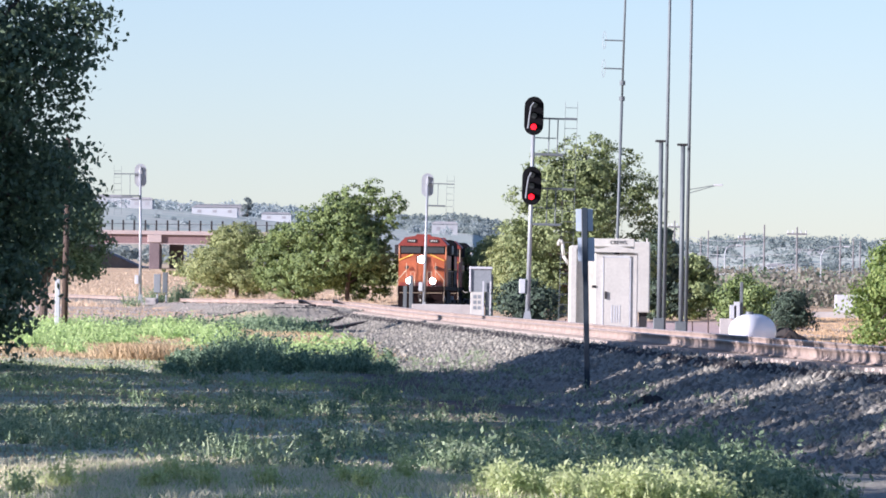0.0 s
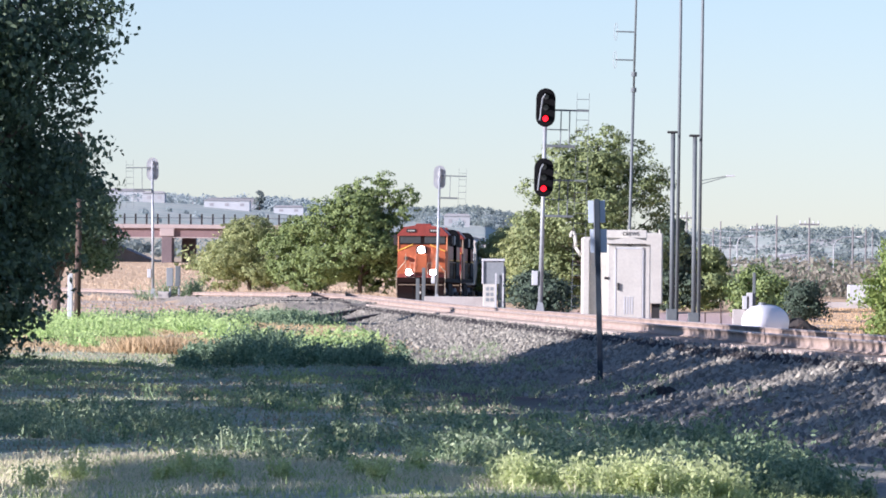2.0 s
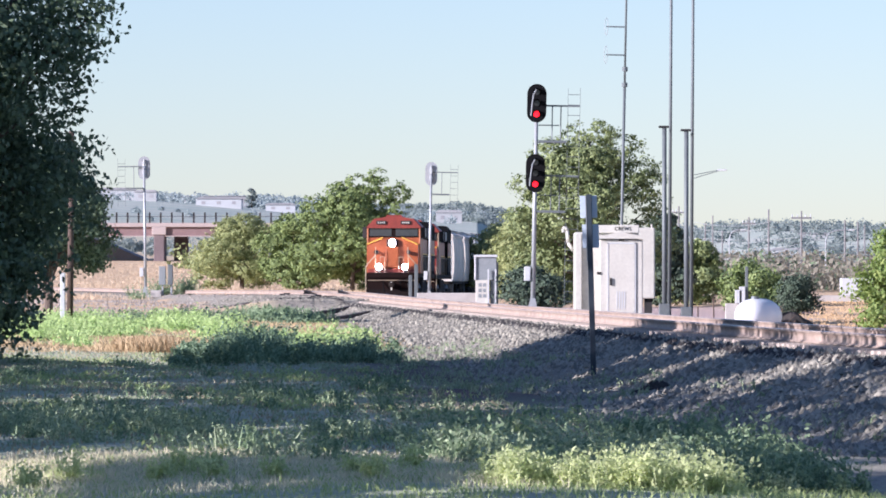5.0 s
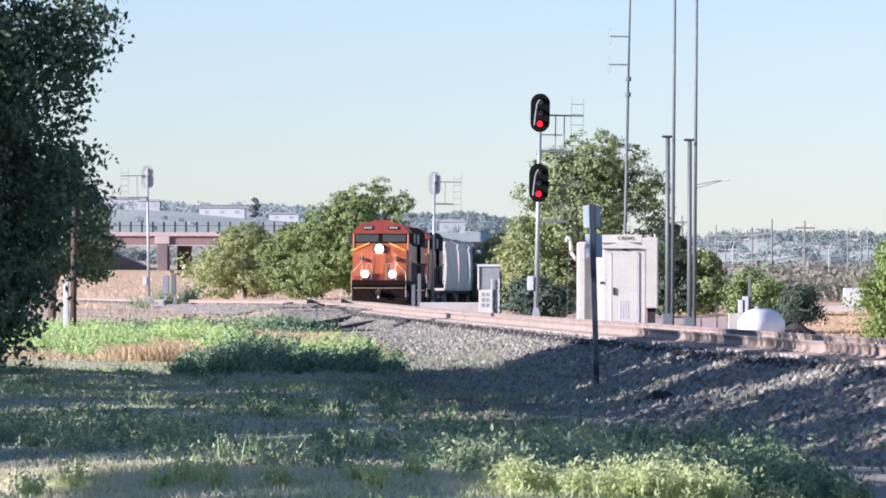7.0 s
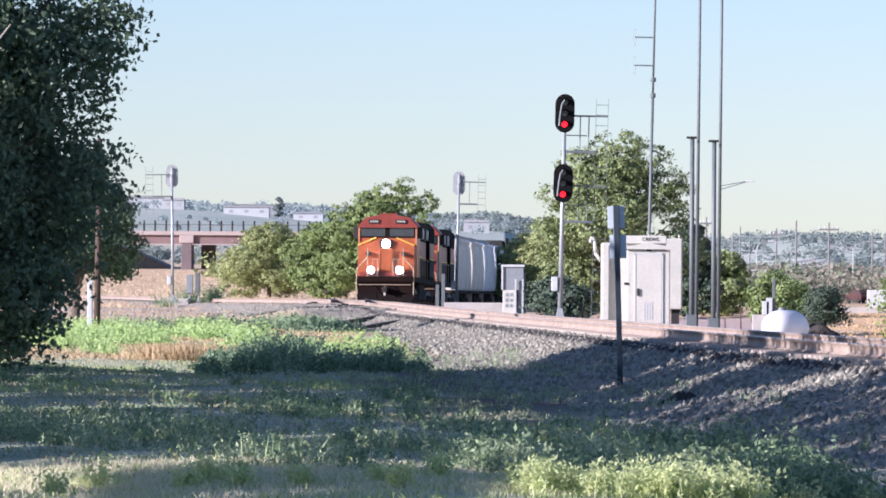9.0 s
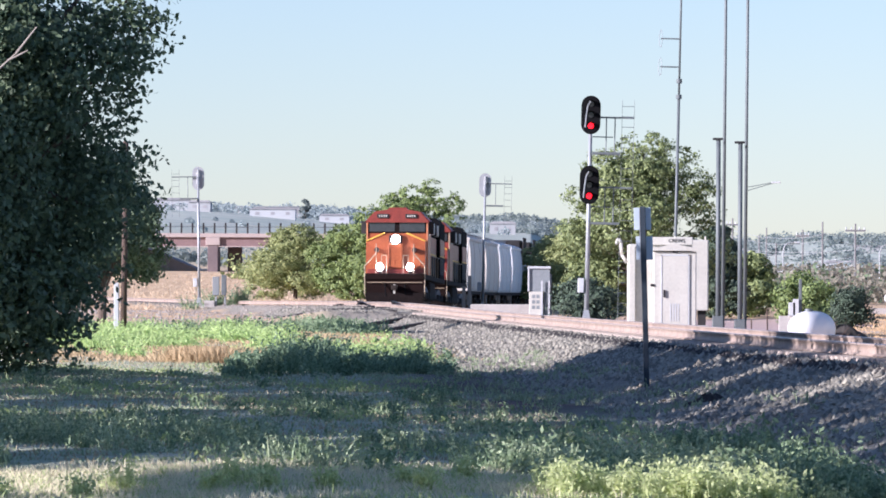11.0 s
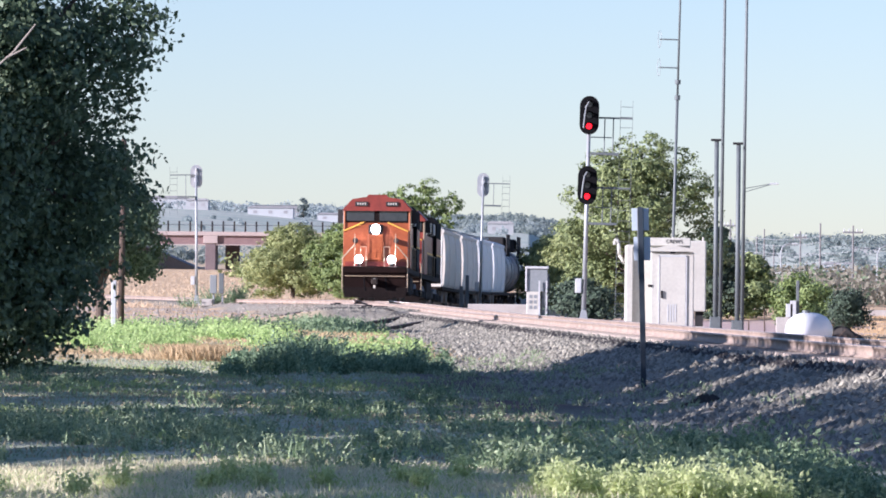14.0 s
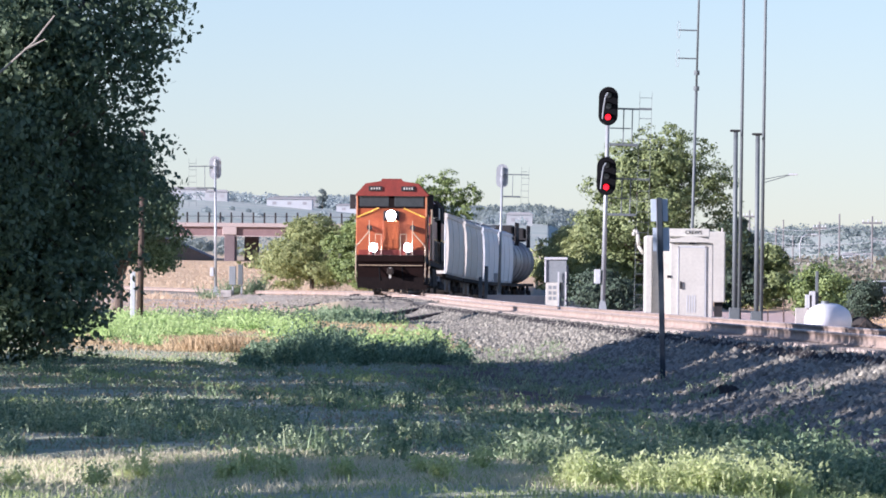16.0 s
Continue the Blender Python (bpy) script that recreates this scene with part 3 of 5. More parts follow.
# ---- trees ----
def crown_points(lobes, n, shell=0.5, per=24, twig=0.3):
    """Leaves in twig clusters on overlapping lobes (x, y, z, rx, ry, rz), with the way that each one faces."""
    m = max(1, n // per)
    w = np.array([l[3] * l[4] * l[5] for l in lobes]) ** 0.75
    L = np.array(lobes)[rng.choice(len(lobes), m, p=w / w.sum())]
    d = unit(rng.normal(size=(m, 3)))
    r = (shell + (1 - shell) * rng.random(m) ** 0.6) * (0.84 + 0.28 * rng.random(m) ** 2)
    c = L[:, :3] + d * L[:, 3:] * r[:, None]
    spray = np.clip(rng.normal(size=(m, per, 3)), -1.7, 1.7) * [1, 1, 0.6] * twig * (0.5 + 0.8 * rng.random((m, 1, 1)))
    face = unit(d[:, None] + 0.35 * unit(spray) + [0, 0, 0.2])
    return (c[:, None] + spray).reshape(-1, 3), face.reshape(-1, 3)


def make_lobes(h, w, low, count, seed, fat=1.0, power=0.7, foot=1.0):
    """Lobes of a crown of height h and width w whose foliage starts at low."""
    g = np.random.default_rng(seed)
    out = []
    for i in range(count):
        u = (i + 0.5) / count
        s = w * (0.09 + 0.10 * g.random()) * fat
        z = low + s * 0.6 + (h - low - s * 1.4) * u
        half = w / 2 * math.sin(math.pi * min(0.97, 0.26 + 0.68 * u)) ** power * (foot + (1 - foot) * min(1, u / 0.42)) - s * 0.8
        a = g.random() * 6.283
        rr = max(0, half) * (0.35 + 0.65 * g.random())
        out.append((rr * math.cos(a), rr * math.sin(a), z, s * 1.25, s * 1.25, s * 0.8))
    return out


def tree(name, label, category, x, y, h, w, low, leaves, size, material, lobes=26, seed=1, trunk=0.18, group="", fat=1.0, extra=(), power=0.7, foot=1.0, airy=0.0, gaps=(), twig=0.16, loose=0.45, slant=0.0, shell=0.82, thin=1.0):
    root = thing(name, label, category, pose(x, y, gz(x, y)), group)
    lob = make_lobes(h, w, low, lobes, seed, fat, power, foot) + list(extra)
    g = np.random.default_rng(seed + 50)
    bm = B()
    top = max(low + (h - low) * 0.55, 0.4)
    rod(bm, (0, 0, -0.3), (0.02 * w, 0, top), trunk, trunk * 0.45)
    for l in lob:
        s = Vector((0, 0, top * (0.25 + 0.6 * g.random())))
        e = Vector(l[:3])
        mid = s.lerp(e, 0.5) + Vector((0, 0, 0.08 * h * (g.random() - 0.3)))
        rod(bm, s, mid, trunk * 0.34, trunk * 0.22, 6)
        rod(bm, mid, e, trunk * 0.22, trunk * 0.06, 6)
    part("trunk", bm, "bark", root)
    pts, face = crown_points(lob, leaves, shell, twig=twig)
    keep = pts[:, 2] > np.where(rng.random(len(pts)) < 0.04, 0.05, max(airy, 0.05))
    keep &= (pts[:, 2] > 5.6) | (rng.random(len(pts)) < thin)
    # Gaps are sheared by slant along the sun's path to let light through.
    gy, gh = pts[:, 1] + y - slant * pts[:, 0], pts[:, 2] + 0.7 * slant * pts[:, 0]
    for y0, y1, z0, z1 in gaps:
        keep &= ~((gy > y0) & (gy < y1) & (gh > z0) & (gh < z1))
    v, f = leaf_quads(pts[keep], size, size * 0.6, droop=0.25, out=face[keep], loose=loose)
    mesh_np("crown", v, f, material, root)
    return root


tree("cottonwood_tree", "broad green cottonwood standing beside the railway track", "tree", -6.7, 415, 7.6, 9.4, 0.2, 56000, 0.19, "leaf_mid", 34, 3, extra=[(0.8, 0, 7.5, 1.5, 1.5, 1.1), (1.9, 0, 8.1, 0.8, 0.8, 0.6), (3.4, 0, 6.9, 0.8, 0.8, 0.8), (2.0, 0, 7.0, 1.3, 1.3, 1.0), (2.9, 0, 6.0, 1.3, 1.3, 1.1), (-0.6, 0, 6.9, 1.2, 1.2, 0.9), (-2.6, 0, 5.9, 1.3, 1.3, 0.9), (-3.2, -1.5, 2.6, 1.5, 1.5, 1.3)])
tree("olive_tree", "olive-green bushy tree in the dry grass", "tree", -15.3, 440, 5.8, 8.2, 0.0, 40000, 0.16, "leaf_olive", 26, 4)
tree("olive_tree", "green bushy tree in the dry grass", "tree", -11.3, 436, 5.9, 7.0, 0.0, 34000, 0.17, "leaf_mid", 22, 5)
tree("elm_tree", "tall green elm behind the signal and cabin", "tree", 6.25, 272, 7.9, 7.4, 0.2, 62000, 0.14, "leaf_elm", 44, 6, fat=0.85, extra=[(0.3, 0, 7.9, 1.2, 1.2, 0.6), (1.7, 0, 7.1, 1.1, 1.1, 0.8), (-1.3, 0, 7.0, 1.1, 1.1, 0.8), (-2.5, 0, 5.6, 0.9, 0.9, 0.8), (2.9, 0, 5.6, 0.9, 0.9, 0.8), (2.7, 0, 6.2, 0.9, 0.9, 0.7), (3.1, 0, 4.6, 0.8, 0.8, 0.6), (-2.2, 0, 1.5, 1.3, 1.3, 1.3), (-2.3, 0, 3.6, 1.1, 1.1, 1.2), (-1.6, 0, 5.4, 1.2, 1.2, 1.0), (3.0, 0, 3.0, 1.4, 1.4, 1.2)])
tree("scrub_tree", "olive-green scrub tree in the row behind the track", "tree", 4.6, 330, 5.2, 7.0, 0.0, 34000, 0.15, "leaf_olive", 22, 16, group="scrub row")
tree("scrub_tree", "olive-green scrub tree in the row behind the track", "tree", 3.6, 420, 5.0, 6.0, 0.0, 26000, 0.18, "leaf_olive", 22, 17, group="scrub row")
tree("scrub_tree", "dark green scrub tree in the row behind the track", "tree", 10.4, 285, 4.6, 3.0, 0.0, 12000, 0.2, "leaf_blue", 16, 18, group="scrub row")
tree("shrub", "round green shrub behind the gas tank", "shrub", 11.9, 235, 2.15, 2.5, 0.0, 7000, 0.13, "leaf_mid", 18, 19)
tree("scrub_tree", "dull green scrub tree in the row behind the track", "tree", 11.9, 290, 3.3, 3.8, 0.0, 12000, 0.18, "leaf_elm", 20, 61, group="scrub row")
# Near-black leaves stand in for the shade under the trees.
tree("shrub", "shrub coloured dark for the shade behind the signal", "shrub", 3.3, 226, 1.8, 3.4, 0.0, 8000, 0.13, "leaf_blue", 18, 62)
tree("shrub", "round green shrub behind the gas tank", "shrub", 13.1, 243, 1.8, 1.8, 0.0, 6000, 0.13, "leaf_mid", 14, 29)
tree("juniper_bush", "dark blue-green juniper beside the yard", "bush", 12.55, 213, 1.6, 2.0, 0.0, 9000, 0.09, "leaf_blue", 16, 20, 0.06)
tree("roadside_bush", "bright pale green bush in dry grass", "bush", 13.5, 176, 3.3, 3.6, 0.0, 16000, 0.12, "leaf_pale", 24, 21, 0.1)
M["twig"] = mat("bare_pale_twig", (0.42, 0.38, 0.32), (0.32, 0.28, 0.23), 0.9)
near = tree("near_tree", "large dark shaded elm with leaves hanging to the ground", "tree", -10.1, 105, 8.6, 8.7, 0.1, 165000, 0.125, "leaf_near", 90, 9, 0.3, twig=0.2, loose=0.9, shell=0.55, fat=0.85, foot=0.62,
            extra=[(3.2, 0, 5.6, 0.9, 1.0, 0.7), (3.75, 0, 6.2, 0.5, 0.6, 0.35), (3.3, 0, 7.6, 0.6, 0.8, 0.5), (2.9, 0, 3.0, 0.45, 0.6, 0.3), (3.5, 0, 6.7, 0.8, 1.0, 0.6), (2.6, 0.3, 3.6, 0.8, 0.8, 0.7), (1.9, 0, 0.9, 0.7, 0.8, 0.6), (1.2, 0, 0.4, 0.8, 0.8, 0.5), (1.9, -0.5, 0.45, 0.7, 0.7, 0.42), (2.4, 0, 1.6, 0.5, 0.6, 0.45), (2.9, 0, 4.6, 0.7, 0.8, 0.5)])
bm = B()
for a, b in (((1.25, -4.4, 5.0), (1.85, -4.4, 5.55)), ((1.85, -4.4, 5.55), (2.2, -4.4, 6.0)), ((1.7, -4.4, 5.42), (2.05, -4.4, 5.6))):
    rod(bm, a, b, 0.02, 0.012, 6)
part("dead_branch", bm, "twig", near, "pale bare dead branch")
tree("shade_tree", "dark green tree standing behind the wooden pole", "tree", -12.8, 190, 5.7, 5.2, 1.6, 40000, 0.135, "leaf_near", 26, 11, 0.16, extra=[(1.1, 0, 3.8, 0.9, 0.9, 0.7), (1.4, 0, 2.8, 0.8, 0.8, 0.6)])
GAPS = [(75.5, 76.5, 6.4, 8.2), (100.9, 101.6, 6.0, 7.2)]     # holes cut in the unseen crowns for sun streaks, by y and height
# Trees added out of view, placed and thinned to shape the shade.
for i, (x, y, h, w, low, leaves, thin, gaps, slant) in enumerate([
        (-17, 37.5, 9.2, 9.5, 0.4, 7200, 1.0, [(30, 45, -1, 4.85), (34.4, 37.4, 5.9, 6.8)], 0.488), (-17, 48.5, 9.0, 11.0, 0.0, 6500, 0.25, (), 0),
        (-17, 54, 9.2, 11, 0.6, 4700, 0.28, (), 0), (-17.5, 61.5, 9.4, 11.5, 0.6, 7400, 0.4, (), 0),
        (-17, 71, 9.0, 11, 0.6, 12000, 0.6, [(68.3, 71.9, 2.0, 6.1)], 0.488), (-17, 79.5, 9.2, 11, 0.6, 14000, 0.18, GAPS, 0),
        (-17, 88, 9.0, 11, 0.6, 14000, 0.18, GAPS, 0), (-17, 95.5, 8.6, 11, 0.6, 14000, 0.18, GAPS, 0), (-20, 104, 9.2, 10, 0.6, 12000, 0.35, GAPS, 0)]):
    tree("unseen_shade_tree", "unseen elm added to shade the field and bank", "tree", x, y, h, w, 0.4, leaves, 0.44, "leaf_near", 50, 30 + i, 0.3, "shady grove", 1.15,
         power=0.22, airy=low, gaps=gaps, twig=0.5, slant=slant, shell=0.5, thin=thin)


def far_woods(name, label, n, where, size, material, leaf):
    """Low far crowns, each a heap of coarse leaves, joined."""
    x, y = where(n)
    n = len(x)
    z = ground_z(x, y)
    per = 90
    r = size * (0.5 + 0.9 * rng.random((n, 1, 1)))
    d = rng.normal(size=(n, per, 3))
    d /= np.linalg.norm(d, axis=-1, keepdims=True)
    d[:, :, 2] = np.abs(d[:, :, 2]) * 1.1
    c = np.stack([x, y, z], -1)[:, None] + d * r * (0.6 + 0.5 * rng.random((n, per, 1))) + np.array([0, 0, 0.1])
    v, f = leaf_quads(c.reshape(-1, 3), leaf, leaf * 0.7, out=d.reshape(-1, 3), loose=0.9)
    return tagged(mesh_np(name, v, f, material), label, "woods", kind="stuff")


M["grey_wood"] = mat("grey_pole_wood", (0.25, 0.245, 0.24), (0.17, 0.165, 0.165), 0.9, scale=1, fine=8)
# Distance haze is put into these leaf colours, paled and blue-grey.
M["haze_leaf"] = mat("hazed_woodland", (0.33, 0.375, 0.345), (0.25, 0.295, 0.285), 1.0, scale=0.01, fine=0.05, spread=0.25, trans=0.5, island=True)
M["haze_leaf_pale"] = mat("pale_hazed_woodland", (0.43, 0.485, 0.475), (0.35, 0.405, 0.405), 1.0, scale=0.01, fine=0.05, spread=0.25, trans=0.5, island=True)
tree("conifer_tree", "conifer beside far houses, its green greyed by painted haze", "tree", -76, 2300, 8.0, 5.5, 0.0, 3600, 0.7, "haze_leaf", 16, 71, 0.3, power=1.4)
far_woods("far_woods", "hazy blue-grey woods on the distant hills", 700, lambda n: (lambda y: ((0.03 + 0.09 * rng.random(n)) * y, y))(1500 + 2300 * rng.random(n)), 4.0, "haze_leaf", 1.4)
far_woods("far_woods", "hazy blue-grey woods on the distant hills", 260, lambda n: (lambda y: ((-0.012 + 0.045 * rng.random(n)) * y, y))(2500 + 1200 * rng.random(n)), 2.4, "haze_leaf", 1.2)
far_woods("far_woods", "hazy blue-grey woods on the distant hills", 460, lambda n: (lambda y: ((-0.12 + 0.11 * rng.random(n)) * y, y))(2450 + 1300 * rng.random(n)), 3.4, "haze_leaf_pale", 1.4)
far_woods("far_woods", "hazy grey-green woods on the lower hillside", 200, lambda n: (lambda y: ((-0.02 + 0.06 * rng.random(n)) * y, y))(2320 + 400 * rng.random(n)), 2.8, "haze_leaf", 1.1)
far_woods("far_trees", "hazy trees behind houses on the hillside", 240, lambda n: (lambda y: ((-0.12 + 0.13 * rng.random(n)) * y, y))(2190 + 420 * rng.random(n)), 2.6, "haze_leaf_pale", 0.9)
far_woods("far_trees", "hazy bushes below houses on the hillside", 90, lambda n: (lambda y: ((-0.12 + 0.13 * rng.random(n)) * y, y))(1350 + 700 * rng.random(n)), 1.5, "haze_leaf_pale", 0.7)
far_woods("far_trees", "hazy green trees seen under the bridge", 70, lambda n: (lambda y: ((-0.085 + 0.06 * rng.random(n)) * y, y))(1130 + 130 * rng.random(n)), 2.6, "haze_leaf", 0.9)
far_woods("brush", "grey-brown dry brush beyond the road", 420, lambda n: (lambda y: ((0.035 + 0.06 * rng.random(n)) * y, y))(690 + 330 * rng.random(n)), 3.0, "leaf_brown", 0.6)
far_woods("brush", "dark green brush beyond the road", 110, lambda n: (lambda y: ((0.035 + 0.06 * rng.random(n)) * y, y))(700 + 330 * rng.random(n)), 3.0, "leaf_near", 0.6)
far_woods("hedge", "dull green hedge along the dry field", 90, lambda n: (lambda y: ((-0.045 + 0.05 * rng.random(n)) * y, y))(640 + 300 * rng.random(n)), 2.4, "leaf_olive", 0.6)
far_woods("thicket", "dark green thicket behind the yard", 60, lambda n: (lambda y: ((0.01 + 0.045 * rng.random(n)) * y, y))(420 + 60 * rng.random(n)), 2.2, "leaf_near", 0.35)


# ---- far bridge, houses and poles ----
# Pier concrete coloured dark for the shade on the piers.
M["pier_shade"] = mat("shaded_pier_concrete", (0.20, 0.155, 0.155), (0.14, 0.108, 0.11), 0.9, scale=0.4, fine=4)
# Shade under the deck and haze are put into this slope colour.
M["shaded_slope"] = mat("shaded_hazed_slope", (0.25, 0.25, 0.27), (0.18, 0.18, 0.195), 0.95, scale=0.5, fine=4)


def bridge():
    y = 1080.0
    root = thing("road_bridge", "red-brown girder road bridge on concrete piers", "bridge")
    bm = B()
    box(bm, -85, -18, y - 5, y + 5, 12.6, 13.3)
    part("deck", bm, "pier", root)
    bm = B()
    box(bm, -85, -18, y - 4.4, y - 4.0, 11.0, 12.6)
    part("girder", bm, "steel_red", root)
    bm = B()
    box(bm, -85, -18, y - 4.7, y - 3.8, 10.85, 11.0)
    part("flange", bm, "pier", root)
    for x in (-52.3, -80, -25.5):
        bm = B()
        box(bm, x - 0.95, x + 0.95, y - 4.8, y + 4, 5.5, 11.2, 0.1)
        part("pier", bm, "pier_shade", root)
        bm = B()
        box(bm, x + 2.2, x + 4.8, y + 6, y + 9, 5.0, 11.0, 0.1)
        part("column", bm, "pier_shade", root)
        bm = B()
        box(bm, x - 1.3, x + 1.3, y - 5.0, y + 4.4, 11.15, 12.58, 0.1)
        part("pier_cap", bm, "pier", root)
    bm = B()
    box(bm, -85, -18, y - 4.9, y - 4.8, 14.4, 14.55)
    part("handrail", bm, "mast", root)
    for i in range(33):
        bm = B()
        x = -84 + i * 2.0
        box(bm, x - 0.16, x + 0.16, y - 4.95, y - 4.75, 13.25, 15.2)
        part("post", bm, "dark", root)
    bm = B()
    prism(bm, [(-85, 5), (-53.6, 5), (-56, 7.0), (-63, 10), (-66, 11), (-85, 11)], "y", y + 6, y + 30)
    part("abutment", bm, "shaded_slope", root)


bridge()


def house(x, y, w, h, d=12.0, label="pale low building on the far hillside", wall="farwall", rise=0.25):
    z = gz(x, y)
    root = thing("house", label, "building", pose(x, y, z), "buildings on the far hillside")
    bm = B()
    box(bm, -w / 2, w / 2, 0, d, -4, h)
    part("wall", bm, wall, root)
    bm = B()
    prism(bm, [(-w / 2 - 0.4, h), (w / 2 + 0.4, h), (w / 2 - w * 0.1, h * (1 + rise)), (-w / 2 + w * 0.1, h * (1 + rise))], "y", -0.4, d + 0.4)
    part("roof", bm, "roof" if wall != "roof" else "farwall", root)
    for i in range(max(2, int(w / 5))):
        bm = B()
        u = -w / 2 + (i + 0.5) * w / max(2, int(w / 5))
        box(bm, u - 0.7, u + 0.7, -0.06, 0.05, h * 0.35, h * 0.7)
        part("window", bm, "roof", root)


for x, y, w, h in ((-177, 2150, 27, 3.8), (-206, 2150, 16, 4), (-163, 2300, 12, 5), (-176, 2300, 12, 4), (-128, 2300, 14, 4),
                   (-245, 2250, 18, 5), (-228, 2200, 12, 3.5), (-83, 2150, 16.5, 3.0), (-112, 2200, 8, 3.2), (-62, 2200, 11, 2.6), (160, 2600, 13, 2.6), (214, 2550, 11, 2.5),
                   (60, 2600, 16, 4), (30, 2500, 14, 4), (180, 2300, 12, 3.5), (130, 2250, 14, 3.5)):
    house(x, y, w, h)
house(-4, 960, 9, 2.6, 8)
house(0.5, 2290, 10, 4.0, 8, "pale two-storey building on the far hillside")
house(-95, 2420, 27, 3.4, 12, "long red-brown building on the far hilltop", "roof", 0.05)
house(-212, 2700, 66, 7.5, 20, "long red-brown building on the far hilltop", "roof", 0.05)


def utility_pole(x, y, h, arm, label="weathered wooden utility pole"):
    root = thing("utility_pole", label, "pole", pose(x, y, gz(x, y)), "utility poles")
    bm = B()
    rod(bm, (0, 0, -0.5), (0, 0, h), 0.17, 0.11)
    part("shaft", bm, "grey_wood", root)
    if arm:
        bm = B()
        box(bm, -arm, arm, -0.1, 0.1, h - 1.0, h - 0.75)
        part("crossarm", bm, "grey_wood", root)
        for u in (-0.9, -0.4, 0.4, 0.9):
            bm = B()
            rod(bm, (u * arm, 0, h - 0.75), (u * arm, 0, h - 0.4), 0.09, 0.05, 8)
            part("insulator", bm, "grey", root)


for u, y, h, arm in ((1193, 820, 12.0, 0.9), (1240, 900, 10.0, 0), (1253, 980, 11.5, 0), (1317, 820, 10.5, 0.9), (1352, 800, 11.5, 0), (1410, 760, 11.0, 1.3),
                     (1487, 800, 10.0, 0), (1510, 860, 10.0, 0), (1522, 980, 10.0, 0), (1270, 1000, 9.0, 0), (1590, 820, 11, 1.0), (1640, 900, 11, 0)):
    utility_pole((u - 784) / 10500 * y, y, h - 1.2, arm)


def wire(x0, y0, z0, x1, y1, z1, sag):
    cu = bpy.data.curves.new("wire", "CURVE")
    cu.dimensions, cu.bevel_depth, cu.bevel_resolution = "3D", 0.03, 1
    sp = cu.splines.new("POLY")
    sp.points.add(12)
    for i in range(13):
        t = i / 12
        sp.points[i].co = (x0 + (x1 - x0) * t, y0 + (y1 - y0) * t, z0 + (z1 - z0) * t - 4 * sag * t * (1 - t), 1)
    cu.materials.append(M["galv"])
    tagged(new("power_line", cu), "thin sagging power line between utility poles", "cable", "power lines")


for k, (za, zb) in enumerate(((11.2, 10.6), (10.4, 9.8), (9.0, 8.2))):
    wire(32, 820, za, 44, 800, zb, 0.9)
    wire(44, 800, zb, 63, 820, zb - 0.3, 1.0)
for za, zb in ((9.6, 8.0), (7.4, 7.0), (6.3, 5.8), (5.2, 6.6)):
    wire(28, 850, za, 49, 830, zb + 0.6, 0.7)
    wire(49, 830, zb + 0.6, 74, 850, zb, 0.8)


def bent_lamp(x, y, h, reach):
    root = thing("street_lamp", "grey street lamp with a curved arm", "street lamp", pose(x, y, gz(x, y)), "street lamps")
    bm = B()
    rod(bm, (0, 0, 0), (0, 0, h - 1.2), 0.14, 0.10)
    pts = [(0, 0, h - 1.2), (reach * 0.12, 0, h - 0.5), (reach * 0.4, 0, h - 0.1), (reach, 0, h)]
    for a, b in itertools.pairwise(pts):
        rod(bm, a, b, 0.10, 0.08, 8)
    part("pole", bm, "galv", root)
    bm = B()
    box(bm, reach - 0.1, reach + 0.7, -0.18, 0.18, h - 0.12, h + 0.08, 0.05)
    part("lantern", bm, "grey", root)


bent_lamp(38.0, 800, 7.5, 1.6)
bent_lamp(51.0, 800, 7.5, 3.2)


def arm_lamp(x, y, h):
    root = thing("street_lamp", "slim street lamp with a rising straight arm", "street lamp", pose(x, y, gz(x, y)), "street lamps")
    bm = B()
    rod(bm, (0, 0, 0), (0, 0, h), 0.07, 0.05)
    part("pole", bm, "galv", root)
    bm = B()
    rod(bm, (0, 0, h - 0.25), (1.9, 0, h + 0.32), 0.025, None, 6)
    rod(bm, (0, 0, h), (1.9, 0, h + 0.36), 0.025, None, 6)
    part("arm", bm, "mast", root)
    bm = B()
    box(bm, 1.8, 2.4, -0.12, 0.12, h + 0.30, h + 0.42, 0.03)
    part("lantern", bm, "grey", root)


arm_lamp(16.4, 400, 8.2)



# ---- signals ----
def head_outline(w, h):
    r = w / 2
    c = h / 2 - r
    return [(r * math.cos(a), c + r * math.sin(a)) for a in np.linspace(0, math.pi, 13)] + \
           [(-r * math.cos(a), -c - r * math.sin(a)) for a in np.linspace(0, math.pi, 13)]


def ladder(root, x, y, z0, z1, w=0.42):
    bm = B()
    for s in (-w / 2, w / 2):
        rod(bm, (x + s, y, z0), (x + s, y, z1), 0.008, None, 6)
    lad = part("ladder", bm, "mast", root)
    z = z0 + 0.3
    while z < z1:
        bm = B()
        rod(bm, (x - w / 2, y, z), (x + w / 2, y, z), 0.010, None, 6)
        part("rung", bm, "mast", lad)
        z += 0.36


